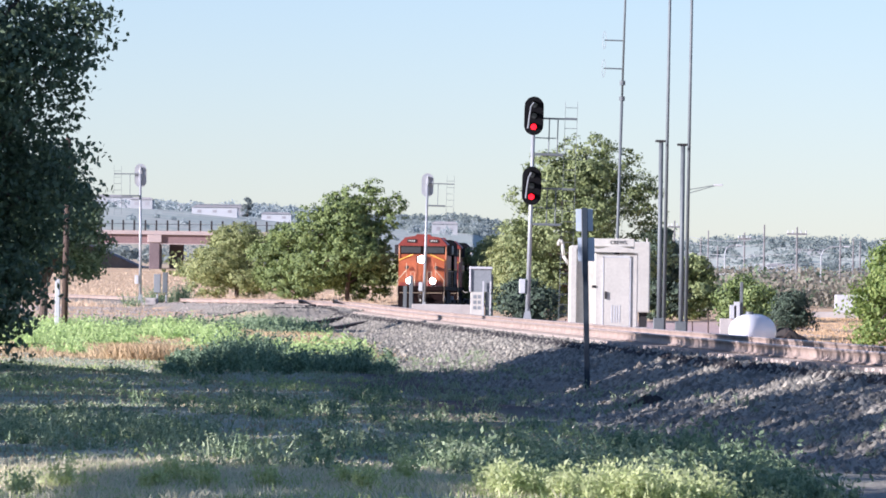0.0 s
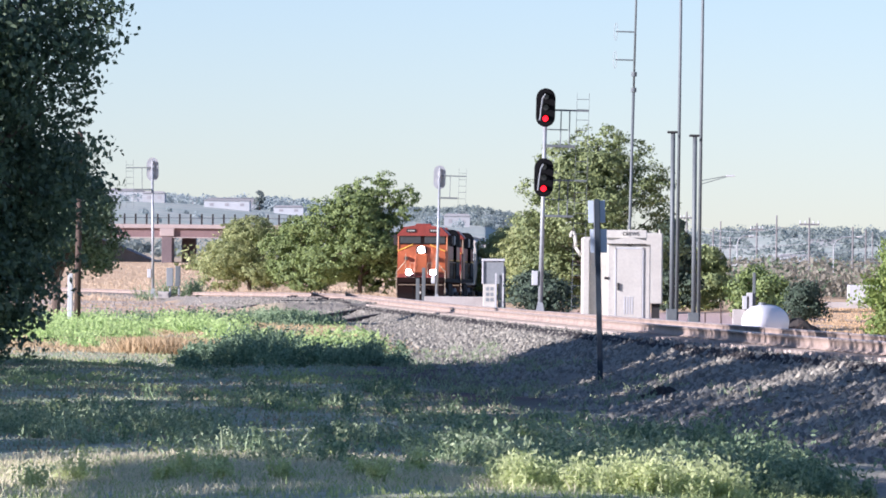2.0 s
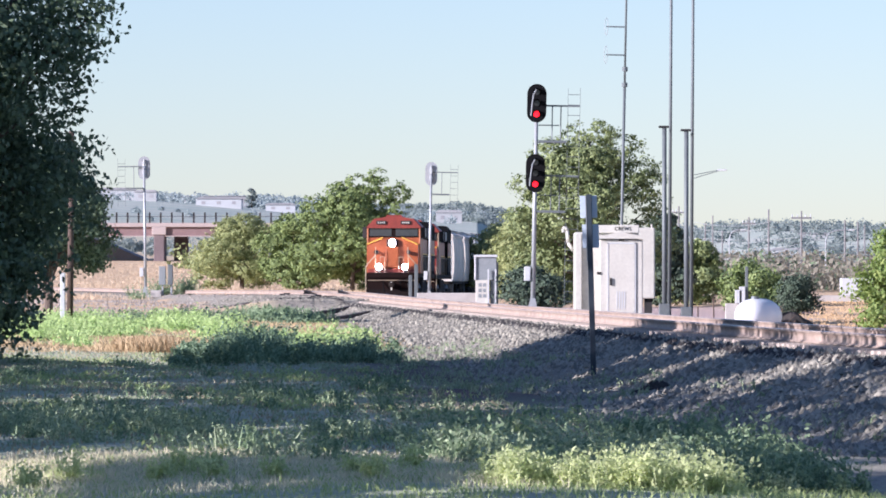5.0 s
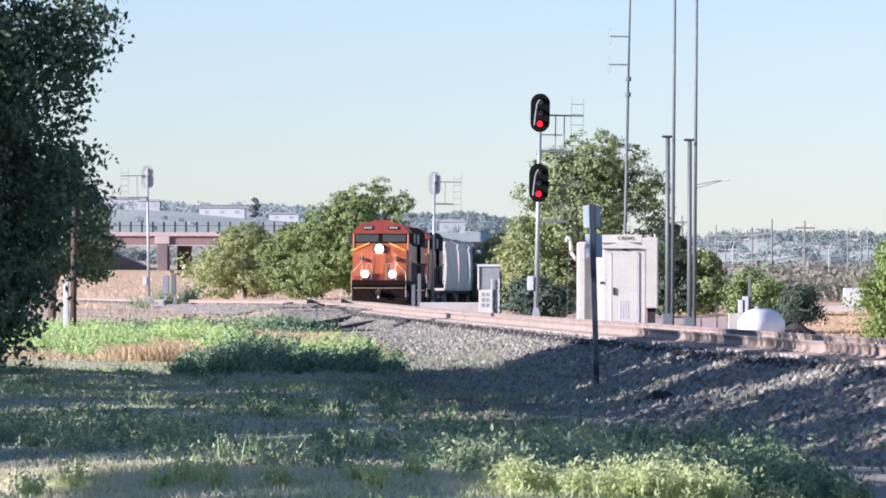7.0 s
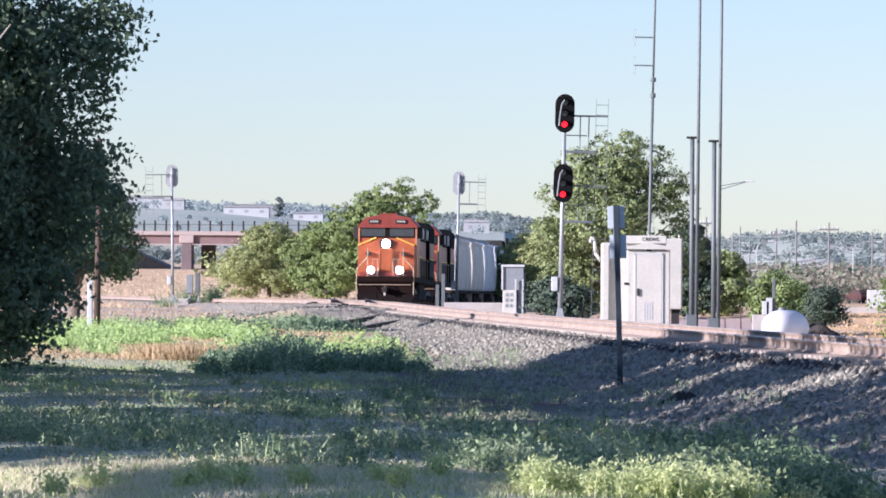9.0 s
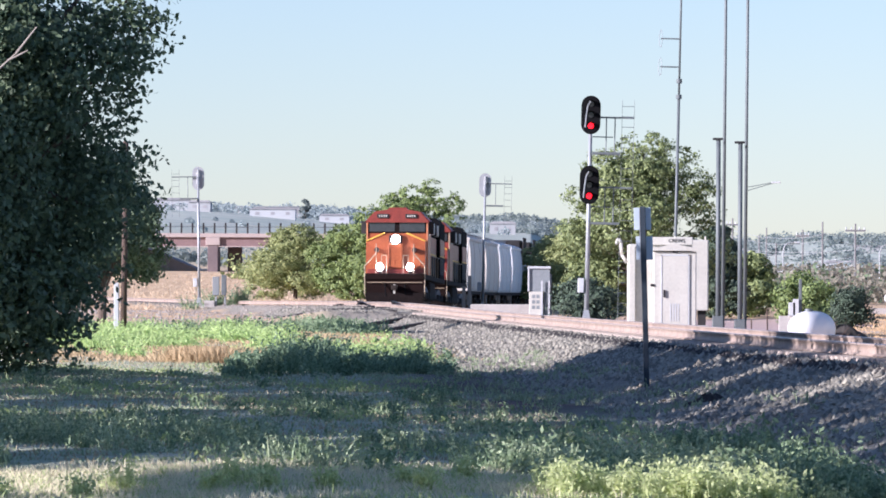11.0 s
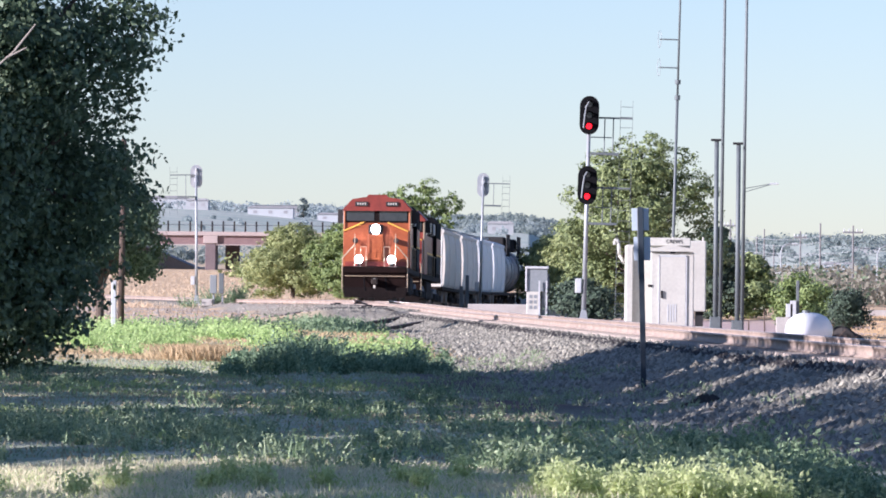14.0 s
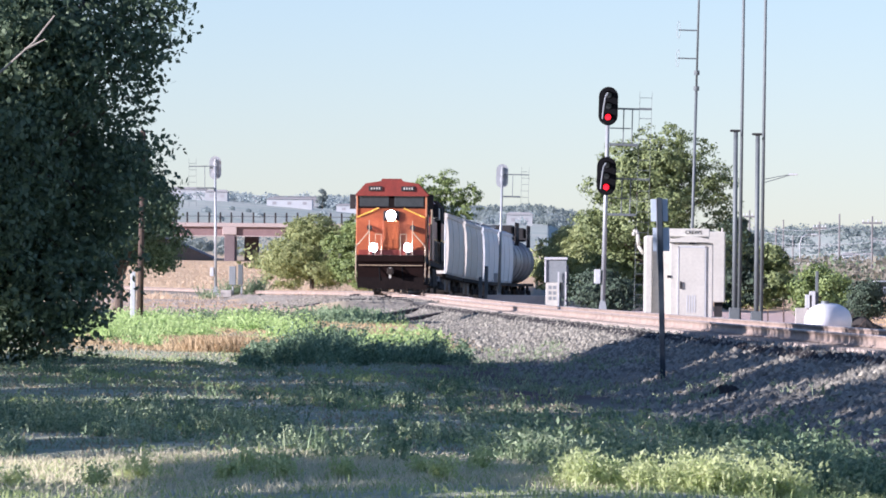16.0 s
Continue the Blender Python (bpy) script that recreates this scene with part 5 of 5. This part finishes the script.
cars = [(car("cardark", "dark red car driving along the road", False), 8.9, 9.4),
        (car("carwhite", "white car with dark windows on the road", True), 11.3, 9.0),
        (car("cargrey", "silver car driving along the road", False), 12.75, 10.0),
        (car("carwhite", "white car with dark windows on the road", True), 15.05, 9.0)]


# ---- train ----
L_LOCO, L_HOP, L_TANK = 22.3, 18.3, 17.5
AXLES = []


def wheelset(root, y, r=0.5):
    ax = new("wheelset")
    ax.parent = root
    ax.matrix_basis = pose(0, y, r)
    bm = B()
    rod(bm, (-0.85, 0, 0), (0.85, 0, 0), 0.09, None, 10)
    part("axle", bm, "dirt", ax)
    for s in (-1, 1):
        bm = B()
        rod(bm, (s * 0.68, 0, 0), (s * 0.82, 0, 0), r, r, 20)
        for k in range(4):
            a = k * math.pi / 2
            rod(bm, (s * 0.83, 0.6 * r * math.cos(a), 0.6 * r * math.sin(a)), (s * 0.845, 0.6 * r * math.cos(a), 0.6 * r * math.sin(a)), 0.07, None, 8)
        part("wheel", bm, "dark", ax)
    AXLES.append((ax, y, r))


def truck(root, y, span, axles, material="dirt", out=1.05):
    for s in (-1, 1):
        bm = B()
        prism(bm, [(y - span / 2 - 0.35, 0.45), (y + span / 2 + 0.35, 0.45), (y + span / 2 + 0.35, 0.75), (y + span * 0.2, 0.95), (y - span * 0.2, 0.95), (y - span / 2 - 0.35, 0.75)], "x", s * out - 0.07, s * out + 0.07)
        part("side_frame", bm, material, root)
        for i in range(axles):
            bm = B()
            u = y - span / 2 + span * i / (axles - 1)
            box(bm, s * (out + 0.1) - 0.1, s * (out + 0.1) + 0.1, u - 0.2, u + 0.2, 0.34, 0.68, 0.03)
            part("journal_box", bm, "dark", root)
    for i in range(axles):
        wheelset(root, y - span / 2 + span * i / (axles - 1))


def polyline(root, name, pts, r, material):
    bm = B()
    for a, b in itertools.pairwise(pts):
        rod(bm, a, b, r, None, 6)
    return part(name, bm, material, root)


def locomotive(lead):
    root = thing("locomotive", "orange diesel locomotive with three burning headlights" if lead else "second diesel locomotive, its orange coloured dark red as in shade", "locomotive", group="locomotives")
    # cab with chamfered roof
    face = [(-1.56, 1.55), (1.56, 1.55), (1.56, 4.05), (1.12, 4.50), (0.35, 4.62), (-0.35, 4.62), (-1.12, 4.50), (-1.56, 4.05)]
    bm = B()
    prism(bm, face, "y", 2.7, 5.6)
    # The second cab is dark red to show its orange in shade.
    paint = "orange" if lead else "red"
    cab = part("cab", bm, paint, root)
    bm = B()
    prism(bm, [(-0.55, 4.60), (0.55, 4.60), (0.42, 4.76), (-0.42, 4.76)], "y", 3.0, 4.8)
    part("roof_unit", bm, "red", root)
    bm = B()
    prism(bm, [(1.15, 4.50), (1.62, 4.05), (1.66, 4.10), (1.19, 4.56)], "y", 2.62, 5.7)
    part("roof_gutter", bm, "red", root)
    bm = B()
    box(bm, -1.47, 1.47, 2.68, 2.71, 3.53, 4.13, 0.01)
    part("window_band", bm, "dull_black", cab, "black surround of the windscreens")
    for s in (-1, 1):
        bm = B()
        box(bm, min(s * 0.12, s * 1.42), max(s * 0.12, s * 1.42), 2.66, 2.72, 3.60, 4.08, 0.02)
        part("windscreen", bm, "glass", cab)
        bm = B()
        box(bm, min(s * 0.42, s * 1.02), max(s * 0.42, s * 1.02), 2.46, 2.56, 4.24, 4.44, 0.02)
        nb = part("number_board", bm, "dark", cab)
        for k in range(4):
            bm = B()
            u = s * 0.72 - 0.2 + k * 0.115
            box(bm, u, u + 0.06, 2.445, 2.455, 4.30, 4.39)
            part("digit_bar", bm, "white", nb)
        bm = B()
        box(bm, s * 1.57 - 0.015, s * 1.57 + 0.015, 3.3, 4.7, 3.45, 4.05, 0.01)
        part("side_window", bm, "glass", cab)
        bm = B()
        box(bm, min(s * 1.6, s * 1.85), max(s * 1.6, s * 1.85), 2.9, 2.95, 3.5, 4.1, 0.01)
        part("mirror", bm, "dark", cab)
    # nose: full width, its top falling towards the sides
    bm = B()
    prism(bm, [(-1.5, 1.55), (1.5, 1.55), (1.5, 3.12), (0.55, 3.50), (-0.55, 3.50), (-1.5, 3.12)], "y", 1.05, 2.72)
    for v in bm.verts:
        if v.co.y < 1.2 and v.co.z > 2.5:
            v.co.y += 0.35
    nose = part("nose", bm, paint, root)
    for s in (-1, 1):
        polyline(nose, "yellow_stripe", [(s * 1.5, 1.37, 3.14), (s * 0.55, 1.37, 3.52)], 0.035, "yellow")
    bm = B()
    box(bm, -0.34, 0.34, 1.18, 1.42, 3.0, 3.42, 0.06)
    part("headlight_housing", bm, "dark", nose)
    bm = B()
    box(bm, -1.42, 1.42, 0.99, 1.06, 1.56, 1.80, 0.01)
    part("nose_band", bm, "red", nose, "dark red band across the nose foot")
    for s in (-1, 1):
        bm = B()
        rod(bm, (s * 0.95, 1.02, 2.72), (s * 0.95, 1.3, 2.72), 0.12, 0.12, 14)
        part("nose_vent", bm, "dark", nose)
    bm = B()
    prism(bm, [(-1.6, 4.04), (1.6, 4.04), (1.6, 4.10), (1.16, 4.55), (0.36, 4.67), (-0.36, 4.67), (-1.16, 4.55), (-1.6, 4.10)], "y", 2.52, 2.68)
    part("cab_visor", bm, "red", cab, "dark red roof edge")
    # Pale strips put the highlight on the cab corners into colour.
    for s in (-1, 1):
        bm = B()
        box(bm, s * 1.53 - 0.035, s * 1.53 + 0.035, 2.63, 2.72, 1.6, 4.05, 0.01)
        part("corner_highlight", bm, "highlight_orange" if lead else "rail_paint", cab, "pale strip for the lit cab corner")
    bm = B()
    box(bm, -0.36, 0.36, 1.03, 1.12, 1.85, 3.0, 0.03)
    part("nose_door", bm, paint, nose)
    if lead:
        for x, y, z, r in ((0.0, 1.12, 3.22, 0.20), (-0.76, 0.66, 1.90, 0.17), (0.76, 0.66, 1.90, 0.17)):
            bm = B()
            bmesh.ops.create_uvsphere(bm, u_segments=16, v_segments=10, radius=r, matrix=Matrix.Translation((x, y, z)) @ Matrix.Diagonal((1, 0.5, 1, 1)))
            part("headlight", bm, "lamp", root, "burning white headlight", smooth=True)
            bm = B()
            rod(bm, (x, y + 0.02, z), (x, y + 0.22, z), r + 0.05, r + 0.03, 16)
            part("lamp_can", bm, "dark", root)
        for s in (-1, 1):
            bm = B()
            box(bm, s * 0.76 - 0.06, s * 0.76 + 0.06, 0.75, 0.95, 1.45, 1.75)
            part("lamp_bracket", bm, "dark", root)
    # platform, steps, pilot
    bm = B()
    box(bm, -1.5, 1.5, 0.62, 21.7, 1.30, 1.55, 0.02)
    part("platform", bm, "dirt", root)
    bm = B()
    prism(bm, [(-1.45, 0.55), (1.45, 0.55), (1.5, 1.30), (-1.5, 1.30)], "y", 0.62, 0.80)
    part("pilot", bm, "pilot_red", root)
    bm = B()
    box(bm, -1.46, 1.46, 0.52, 0.62, 1.27, 1.58, 0.03)
    part("anticlimber", bm, "pilot_red", root)
    polyline(root, "uncoupling_lever", [(-1.4, 0.5, 1.12), (-0.3, 0.5, 1.12), (0.3, 0.5, 1.12), (1.4, 0.5, 1.12)], 0.02, "rail_paint")
    bm = B()
    prism(bm, [(-1.42, 0.12), (1.42, 0.12), (1.5, 0.60), (-1.5, 0.60)], "y", 0.45, 0.60)
    part("plow", bm, "dull_black", root)
    bm = B()
    box(bm, -0.14, 0.14, 0.0, 0.62, 0.72, 1.0, 0.04)
    part("coupler", bm, "dirt", root)
    for x in (-0.5, 0.5):
        polyline(root, "air_hose", [(x, 0.6, 1.05), (x + 0.03, 0.45, 0.8), (x + 0.06, 0.45, 0.45)], 0.03, "black")
    bm = B()
    box(bm, -0.06, 0.04, 0.42, 0.5, 0.55, 1.02, 0.01)
    part("lift_bar", bm, "white", root)
    for s in (-1, 1):
        polyline(root, "handrail", [(s * 1.52, 0.62, 0.5), (s * 1.52, 0.62, 1.95), (s * 0.95, 0.62, 2.55)], 0.028, "rail_paint")
        polyline(root, "handrail", [(s * 0.42, 0.66, 1.55), (s * 0.42, 0.66, 2.45), (s * 0.68, 0.66, 2.45), (s * 0.68, 0.66, 1.55)], 0.014, "rail_paint")
        polyline(root, "handrail", [(s * 0.95, 0.66, 1.55), (s * 0.95, 0.66, 3.0)], 0.022, "rail_paint")
        for k in range(4):
            bm = B()
            box(bm, min(s * 1.2, s * 1.52), max(s * 1.2, s * 1.52), 0.66, 0.95, 0.42 + 0.28 * k, 0.46 + 0.28 * k)
            part("step", bm, "rail_paint", root)
        pts = [(s * 1.48, 5.7 + 2.2 * k, 2.55) for k in range(8)]
        polyline(root, "side_handrail", pts, 0.02, "rail_paint")
        for k in range(8):
            polyline(root, "stanchion", [(s * 1.48, 5.7 + 2.2 * k, 1.55), (s * 1.48, 5.7 + 2.2 * k, 2.57)], 0.02, "rail_paint")
    # long hood in three bays
    for y0, y1, half, top, material, name in ((5.6, 9.6, 1.36, 4.35, "black", "hood_front"), (9.6, 16.2, 1.30, 4.30, "black", "hood_middle"), (16.2, 21.3, 1.5, 4.55, "black", "radiator")):
        bm = B()
        prism(bm, [(-half, 1.55), (half, 1.55), (half, top - 0.25), (half - 0.25, top), (-half + 0.25, top), (-half, top - 0.25)], "y", y0, y1)
        hood = part(name, bm, material, root)
        for k in range(int((y1 - y0) / 0.9)):
            u = y0 + 0.2 + k * 0.9
            for s in (-1, 1):
                bm = B()
                box(bm, s * half - 0.012, s * half + 0.012, u, u + 0.7, 1.75, 2.6, 0.004)
                part("door_panel", bm, "dark", hood)
                # Shade on the orange hood side is put into this dark red.
                bm = B()
                box(bm, s * half - 0.016, s * half + 0.016, u - 0.08, u + 0.78, 2.72, 3.5, 0.004)
                part("side_band", bm, "red", hood, "dark red band for the orange side in shade")
        for s in (-1, 1):
            bm = B()
            box(bm, s * half - 0.02, s * half + 0.02, y0 + 0.02, y1 - 0.02, 2.64, 2.71)
            part("yellow_line", bm, "yellow", hood)
    for y0, z0 in ((7.0, 4.3), (11.5, 4.25), (14.0, 4.25)):
        bm = B()
        box(bm, -0.5, 0.5, y0, y0 + 1.2, z0, z0 + 0.35, 0.05)
        part("roof_hatch", bm, "dark", root)
    for k in range(5):
        for s in (-1, 1):
            bm = B()
            box(bm, min(s * 1.2, s * 1.5), max(s * 1.2, s * 1.5), 5.8 + k * 2.1, 6.6 + k * 2.1, 3.6, 4.15, 0.05)
            part("equipment_box", bm, "dark" if k % 2 else "white", root)
    bm = B()
    box(bm, -1.4, 1.4, 8.4, 13.6, 0.30, 1.28, 0.15)
    part("fuel_tank", bm, "dirt", root)
    # stretch cab and hood upwards to fit the camera's view
    for ob in root.children_recursive:
        for v in ob.data.vertices:
            v.co.z += max(0.0, v.co.z - 1.95) * 0.075
    truck(root, 4.6, 3.7, 3, "truck_grey", 1.3)
    truck(root, 17.7, 3.7, 3, "truck_grey", 1.3)
    return root


M["truck_grey"] = mat("dusty_grey_bogie_steel", (0.20, 0.20, 0.205), (0.10, 0.098, 0.098), 0.8, scale=2, fine=12)
M["highlight_orange"] = mat("lit_corner_orange", (0.62, 0.26, 0.12), (0.5, 0.2, 0.09), 0.5)
M["pilot_red"] = mat("near_black_red_pilot", (0.016, 0.008, 0.007), (0.010, 0.006, 0.005), 0.9, scale=1.5, fine=9, spec=0.1)
M["dull_black"] = mat("dull_black_steel", (0.018, 0.013, 0.012), (0.010, 0.008, 0.008), 0.95, scale=2, fine=12, spec=0.08)
M["rail_paint"] = mat("pale_handrail_paint", (0.44, 0.34, 0.22), (0.34, 0.26, 0.17), 0.6)
M["hopper_cream"] = mat("cream_hopper_paint", (0.70, 0.655, 0.58), (0.55, 0.505, 0.44), 0.6, scale=0.8, fine=6)


def hopper(material, label):
    root = thing("hopper_car", label, "railway car", group="hopper cars")
    L = L_HOP
    prof = [(1.42, 1.15), (1.50, 1.30), (1.57, 2.0), (1.59, 2.8), (1.55, 3.6), (1.46, 4.08), (1.52, 4.09), (1.52, 4.24), (1.0, 4.45), (0.0, 4.6)]
    prof = prof + [(-a, b) for a, b in prof[-2::-1]]
    bm = B()
    prism(bm, prof, "y", 1.1, L - 1.1)
    body = part("body", bm, material, root)
    # end frames
    for y in (0.95, L - 1.1):
        bm = B()
        prism(bm, [(a * 1.02, b) for a, b in prof], "y", y, y + 0.15)
        part("end_frame", bm, material, body)
    for k in (1, 2):
        bm = B()
        prism(bm, [(a * 1.015, b) for a, b in prof if b < 4.1], "y", L * k / 3 - 0.06, L * k / 3 + 0.06)
        part("rib", bm, material, body)
    bm = B()
    box(bm, -1.5, 1.5, 0.4, L - 0.4, 0.98, 1.16, 0.02)
    part("sill", bm, "dirt", root)
    bm = B()
    box(bm, -0.45, 0.45, 0.9, L - 0.9, 4.68, 4.73)
    part("roof_walk", bm, "galv", root)
    for k in range(6):
        bm = B()
        y = 2.2 + k * (L - 4.4) / 5
        box(bm, -0.4, 0.4, y - 0.5, y + 0.5, 4.56, 4.68, 0.03)
        part("hatch", bm, material, root)
    for k in range(3):
        y = L * (0.28 + 0.22 * k)
        bm = B()
        prism(bm, [(y - 1.6, 1.0), (y + 1.6, 1.0), (y + 0.4, 0.35), (y - 0.4, 0.35)], "x", -1.0, 1.0)
        part("outlet_hopper", bm, "truck_grey", root)
    for s in (-1, 1):
        for y in (0.55, L - 0.55):
            polyline(root, "corner_post", [(s * 1.45, y, 1.0), (s * 1.45, y, 3.9)], 0.04, "galv")
    bm = B()
    box(bm, -0.12, 0.12, 0.0, L, 0.75, 0.98)
    part("drawbar", bm, "dirt", root)
    truck(root, 2.6, 1.8, 2)
    truck(root, L - 2.6, 1.8, 2)
    return root


def tank_car():
    root = thing("tank_car", "grey tank car with a dark top platform", "railway car", group="tank cars")
    L = L_TANK
    bm = B()
    n = 56
    rings = [[bm.verts.new((r * math.cos(a), y, 2.62 + r * math.sin(a))) for a in np.linspace(0, 2 * math.pi, n, endpoint=False)]
             for y, r in ((0.9, 0.2), (0.95, 0.8), (1.15, 1.25), (1.5, 1.48), (L - 1.5, 1.48), (L - 1.15, 1.25), (L - 0.95, 0.8), (L - 0.9, 0.2))]
    for p, q in itertools.pairwise(rings):
        for i in range(n):
            bm.faces.new((p[i], q[i], q[(i + 1) % n], p[(i + 1) % n]))
    bm.faces.new(rings[0])
    bm.faces.new(rings[-1][::-1])
    bmesh.ops.recalc_face_normals(bm, faces=bm.faces)
    part("barrel", bm, "tankcar", root, smooth=True)
    for y in (5.5, L - 5.5):
        bm = B()
        for a, b in itertools.pairwise([(1.5 * math.cos(q), y, 2.62 + 1.5 * math.sin(q)) for q in np.linspace(0, 6.283, 25)]):
            rod(bm, a, b, 0.025, None, 5)
        part("band", bm, "tankcar", root)
    bm = B()
    box(bm, -1.15, 1.15, L / 2 - 1.5, L / 2 + 1.5, 4.0, 4.92, 0.12)
    part("valve_housing", bm, "dark", root)
    bm = B()
    box(bm, -1.35, 1.35, L / 2 - 2.2, L / 2 + 2.2, 4.12, 4.22)
    part("platform", bm, "dark", root)
    for s in (-1, 1):
        for z in (4.5, 4.8, 5.05):
            polyline(root, "railing", [(s * 1.35, L / 2 - 2.2, z), (s * 1.35, L / 2 + 2.2, z)], 0.05, "dark")
        bm = B()
        box(bm, s * 1.35 - 0.02, s * 1.35 + 0.02, L / 2 - 2.2, L / 2 + 2.2, 4.22, 4.9)
        part("platform_guard", bm, "dark", root)
        for k in range(4):
            y = L / 2 - 2.2 + 4.4 * k / 3
            polyline(root, "railing_post", [(s * 1.35, y, 3.6), (s * 1.35, y, 5.08)], 0.05, "dark")
    bm = B()
    box(bm, -1.4, 1.4, 0.4, L - 0.4, 0.95, 1.15, 0.02)
    part("sill", bm, "dirt", root)
    bm = B()
    box(bm, -0.12, 0.12, 0.0, L, 0.75, 0.95)
    part("drawbar", bm, "dirt", root)
    truck(root, 2.6, 1.8, 2)
    truck(root, L - 2.6, 1.8, 2)
    return root


train = []
offs = 0.0
for kind in "lLCChhTT":
    if kind in "lL":
        ob, long_ = locomotive(kind == "l"), L_LOCO
    elif kind in "hC":
        ob, long_ = (hopper("hopper_cream", "cream covered hopper car with curved sides") if kind == "C" else hopper("hopper", "pale grey covered hopper car with curved sides")), L_HOP
    else:
        ob, long_ = tank_car(), L_TANK
    train.append((ob, offs, long_))
    offs += long_ + 0.1

FAR_S = np.arange(200.0, 700.0, 0.5)
FAR_LEN = np.concatenate([[0], np.cumsum(np.hypot(np.diff(FAR_S), np.diff(far_track(FAR_S)[0])))])
S_FRONT = float(np.interp(386.0, FAR_S, FAR_LEN))
SPEED = (S_FRONT - float(np.interp(259.5, FAR_S, FAR_LEN))) / 16.0


def on_track(s):
    d = float(np.interp(s, FAR_LEN, FAR_S))
    x, z = far_track(np.array([d]))
    return Vector((float(x[0]), d, float(z[0])))


def car_pose(s, length):
    a, b = on_track(s + 0.18 * length), on_track(s + 0.82 * length)
    d = (b - a).normalized()
    x = d.cross(Vector((0, 0, 1))).normalized()
    o = a - d * 0.18 * length
    return Matrix.Translation(o) @ Matrix((x, d, x.cross(d))).transposed().to_4x4()


def motions():
    for ob, off, length in train:
        walk(ob, [(t, car_pose(S_FRONT - SPEED * t + off, length)) for t in np.arange(0, 16.01, 1.0)])
    for ax, y, r in AXLES:
        walk(ax, [(k / 15, pose(0, y, r, math.degrees(SPEED * k / 15 / r), 0, 0)) for k in range(241)])
    d = (ROAD_B - ROAD_A).normalized()
    turn = math.degrees(math.atan2(d.y, d.x))
    for ob, t0, v in cars:
        rows = []
        for t in np.arange(0, 16.01, 1.0):
            p = Vector((42.0, 640.0)) + d * (v * (t - t0))
            rows.append((t, pose(p.x, p.y, gz(p.x, p.y) + 0.05, 0, 0, turn)))
        walk(ob, rows)


motions()
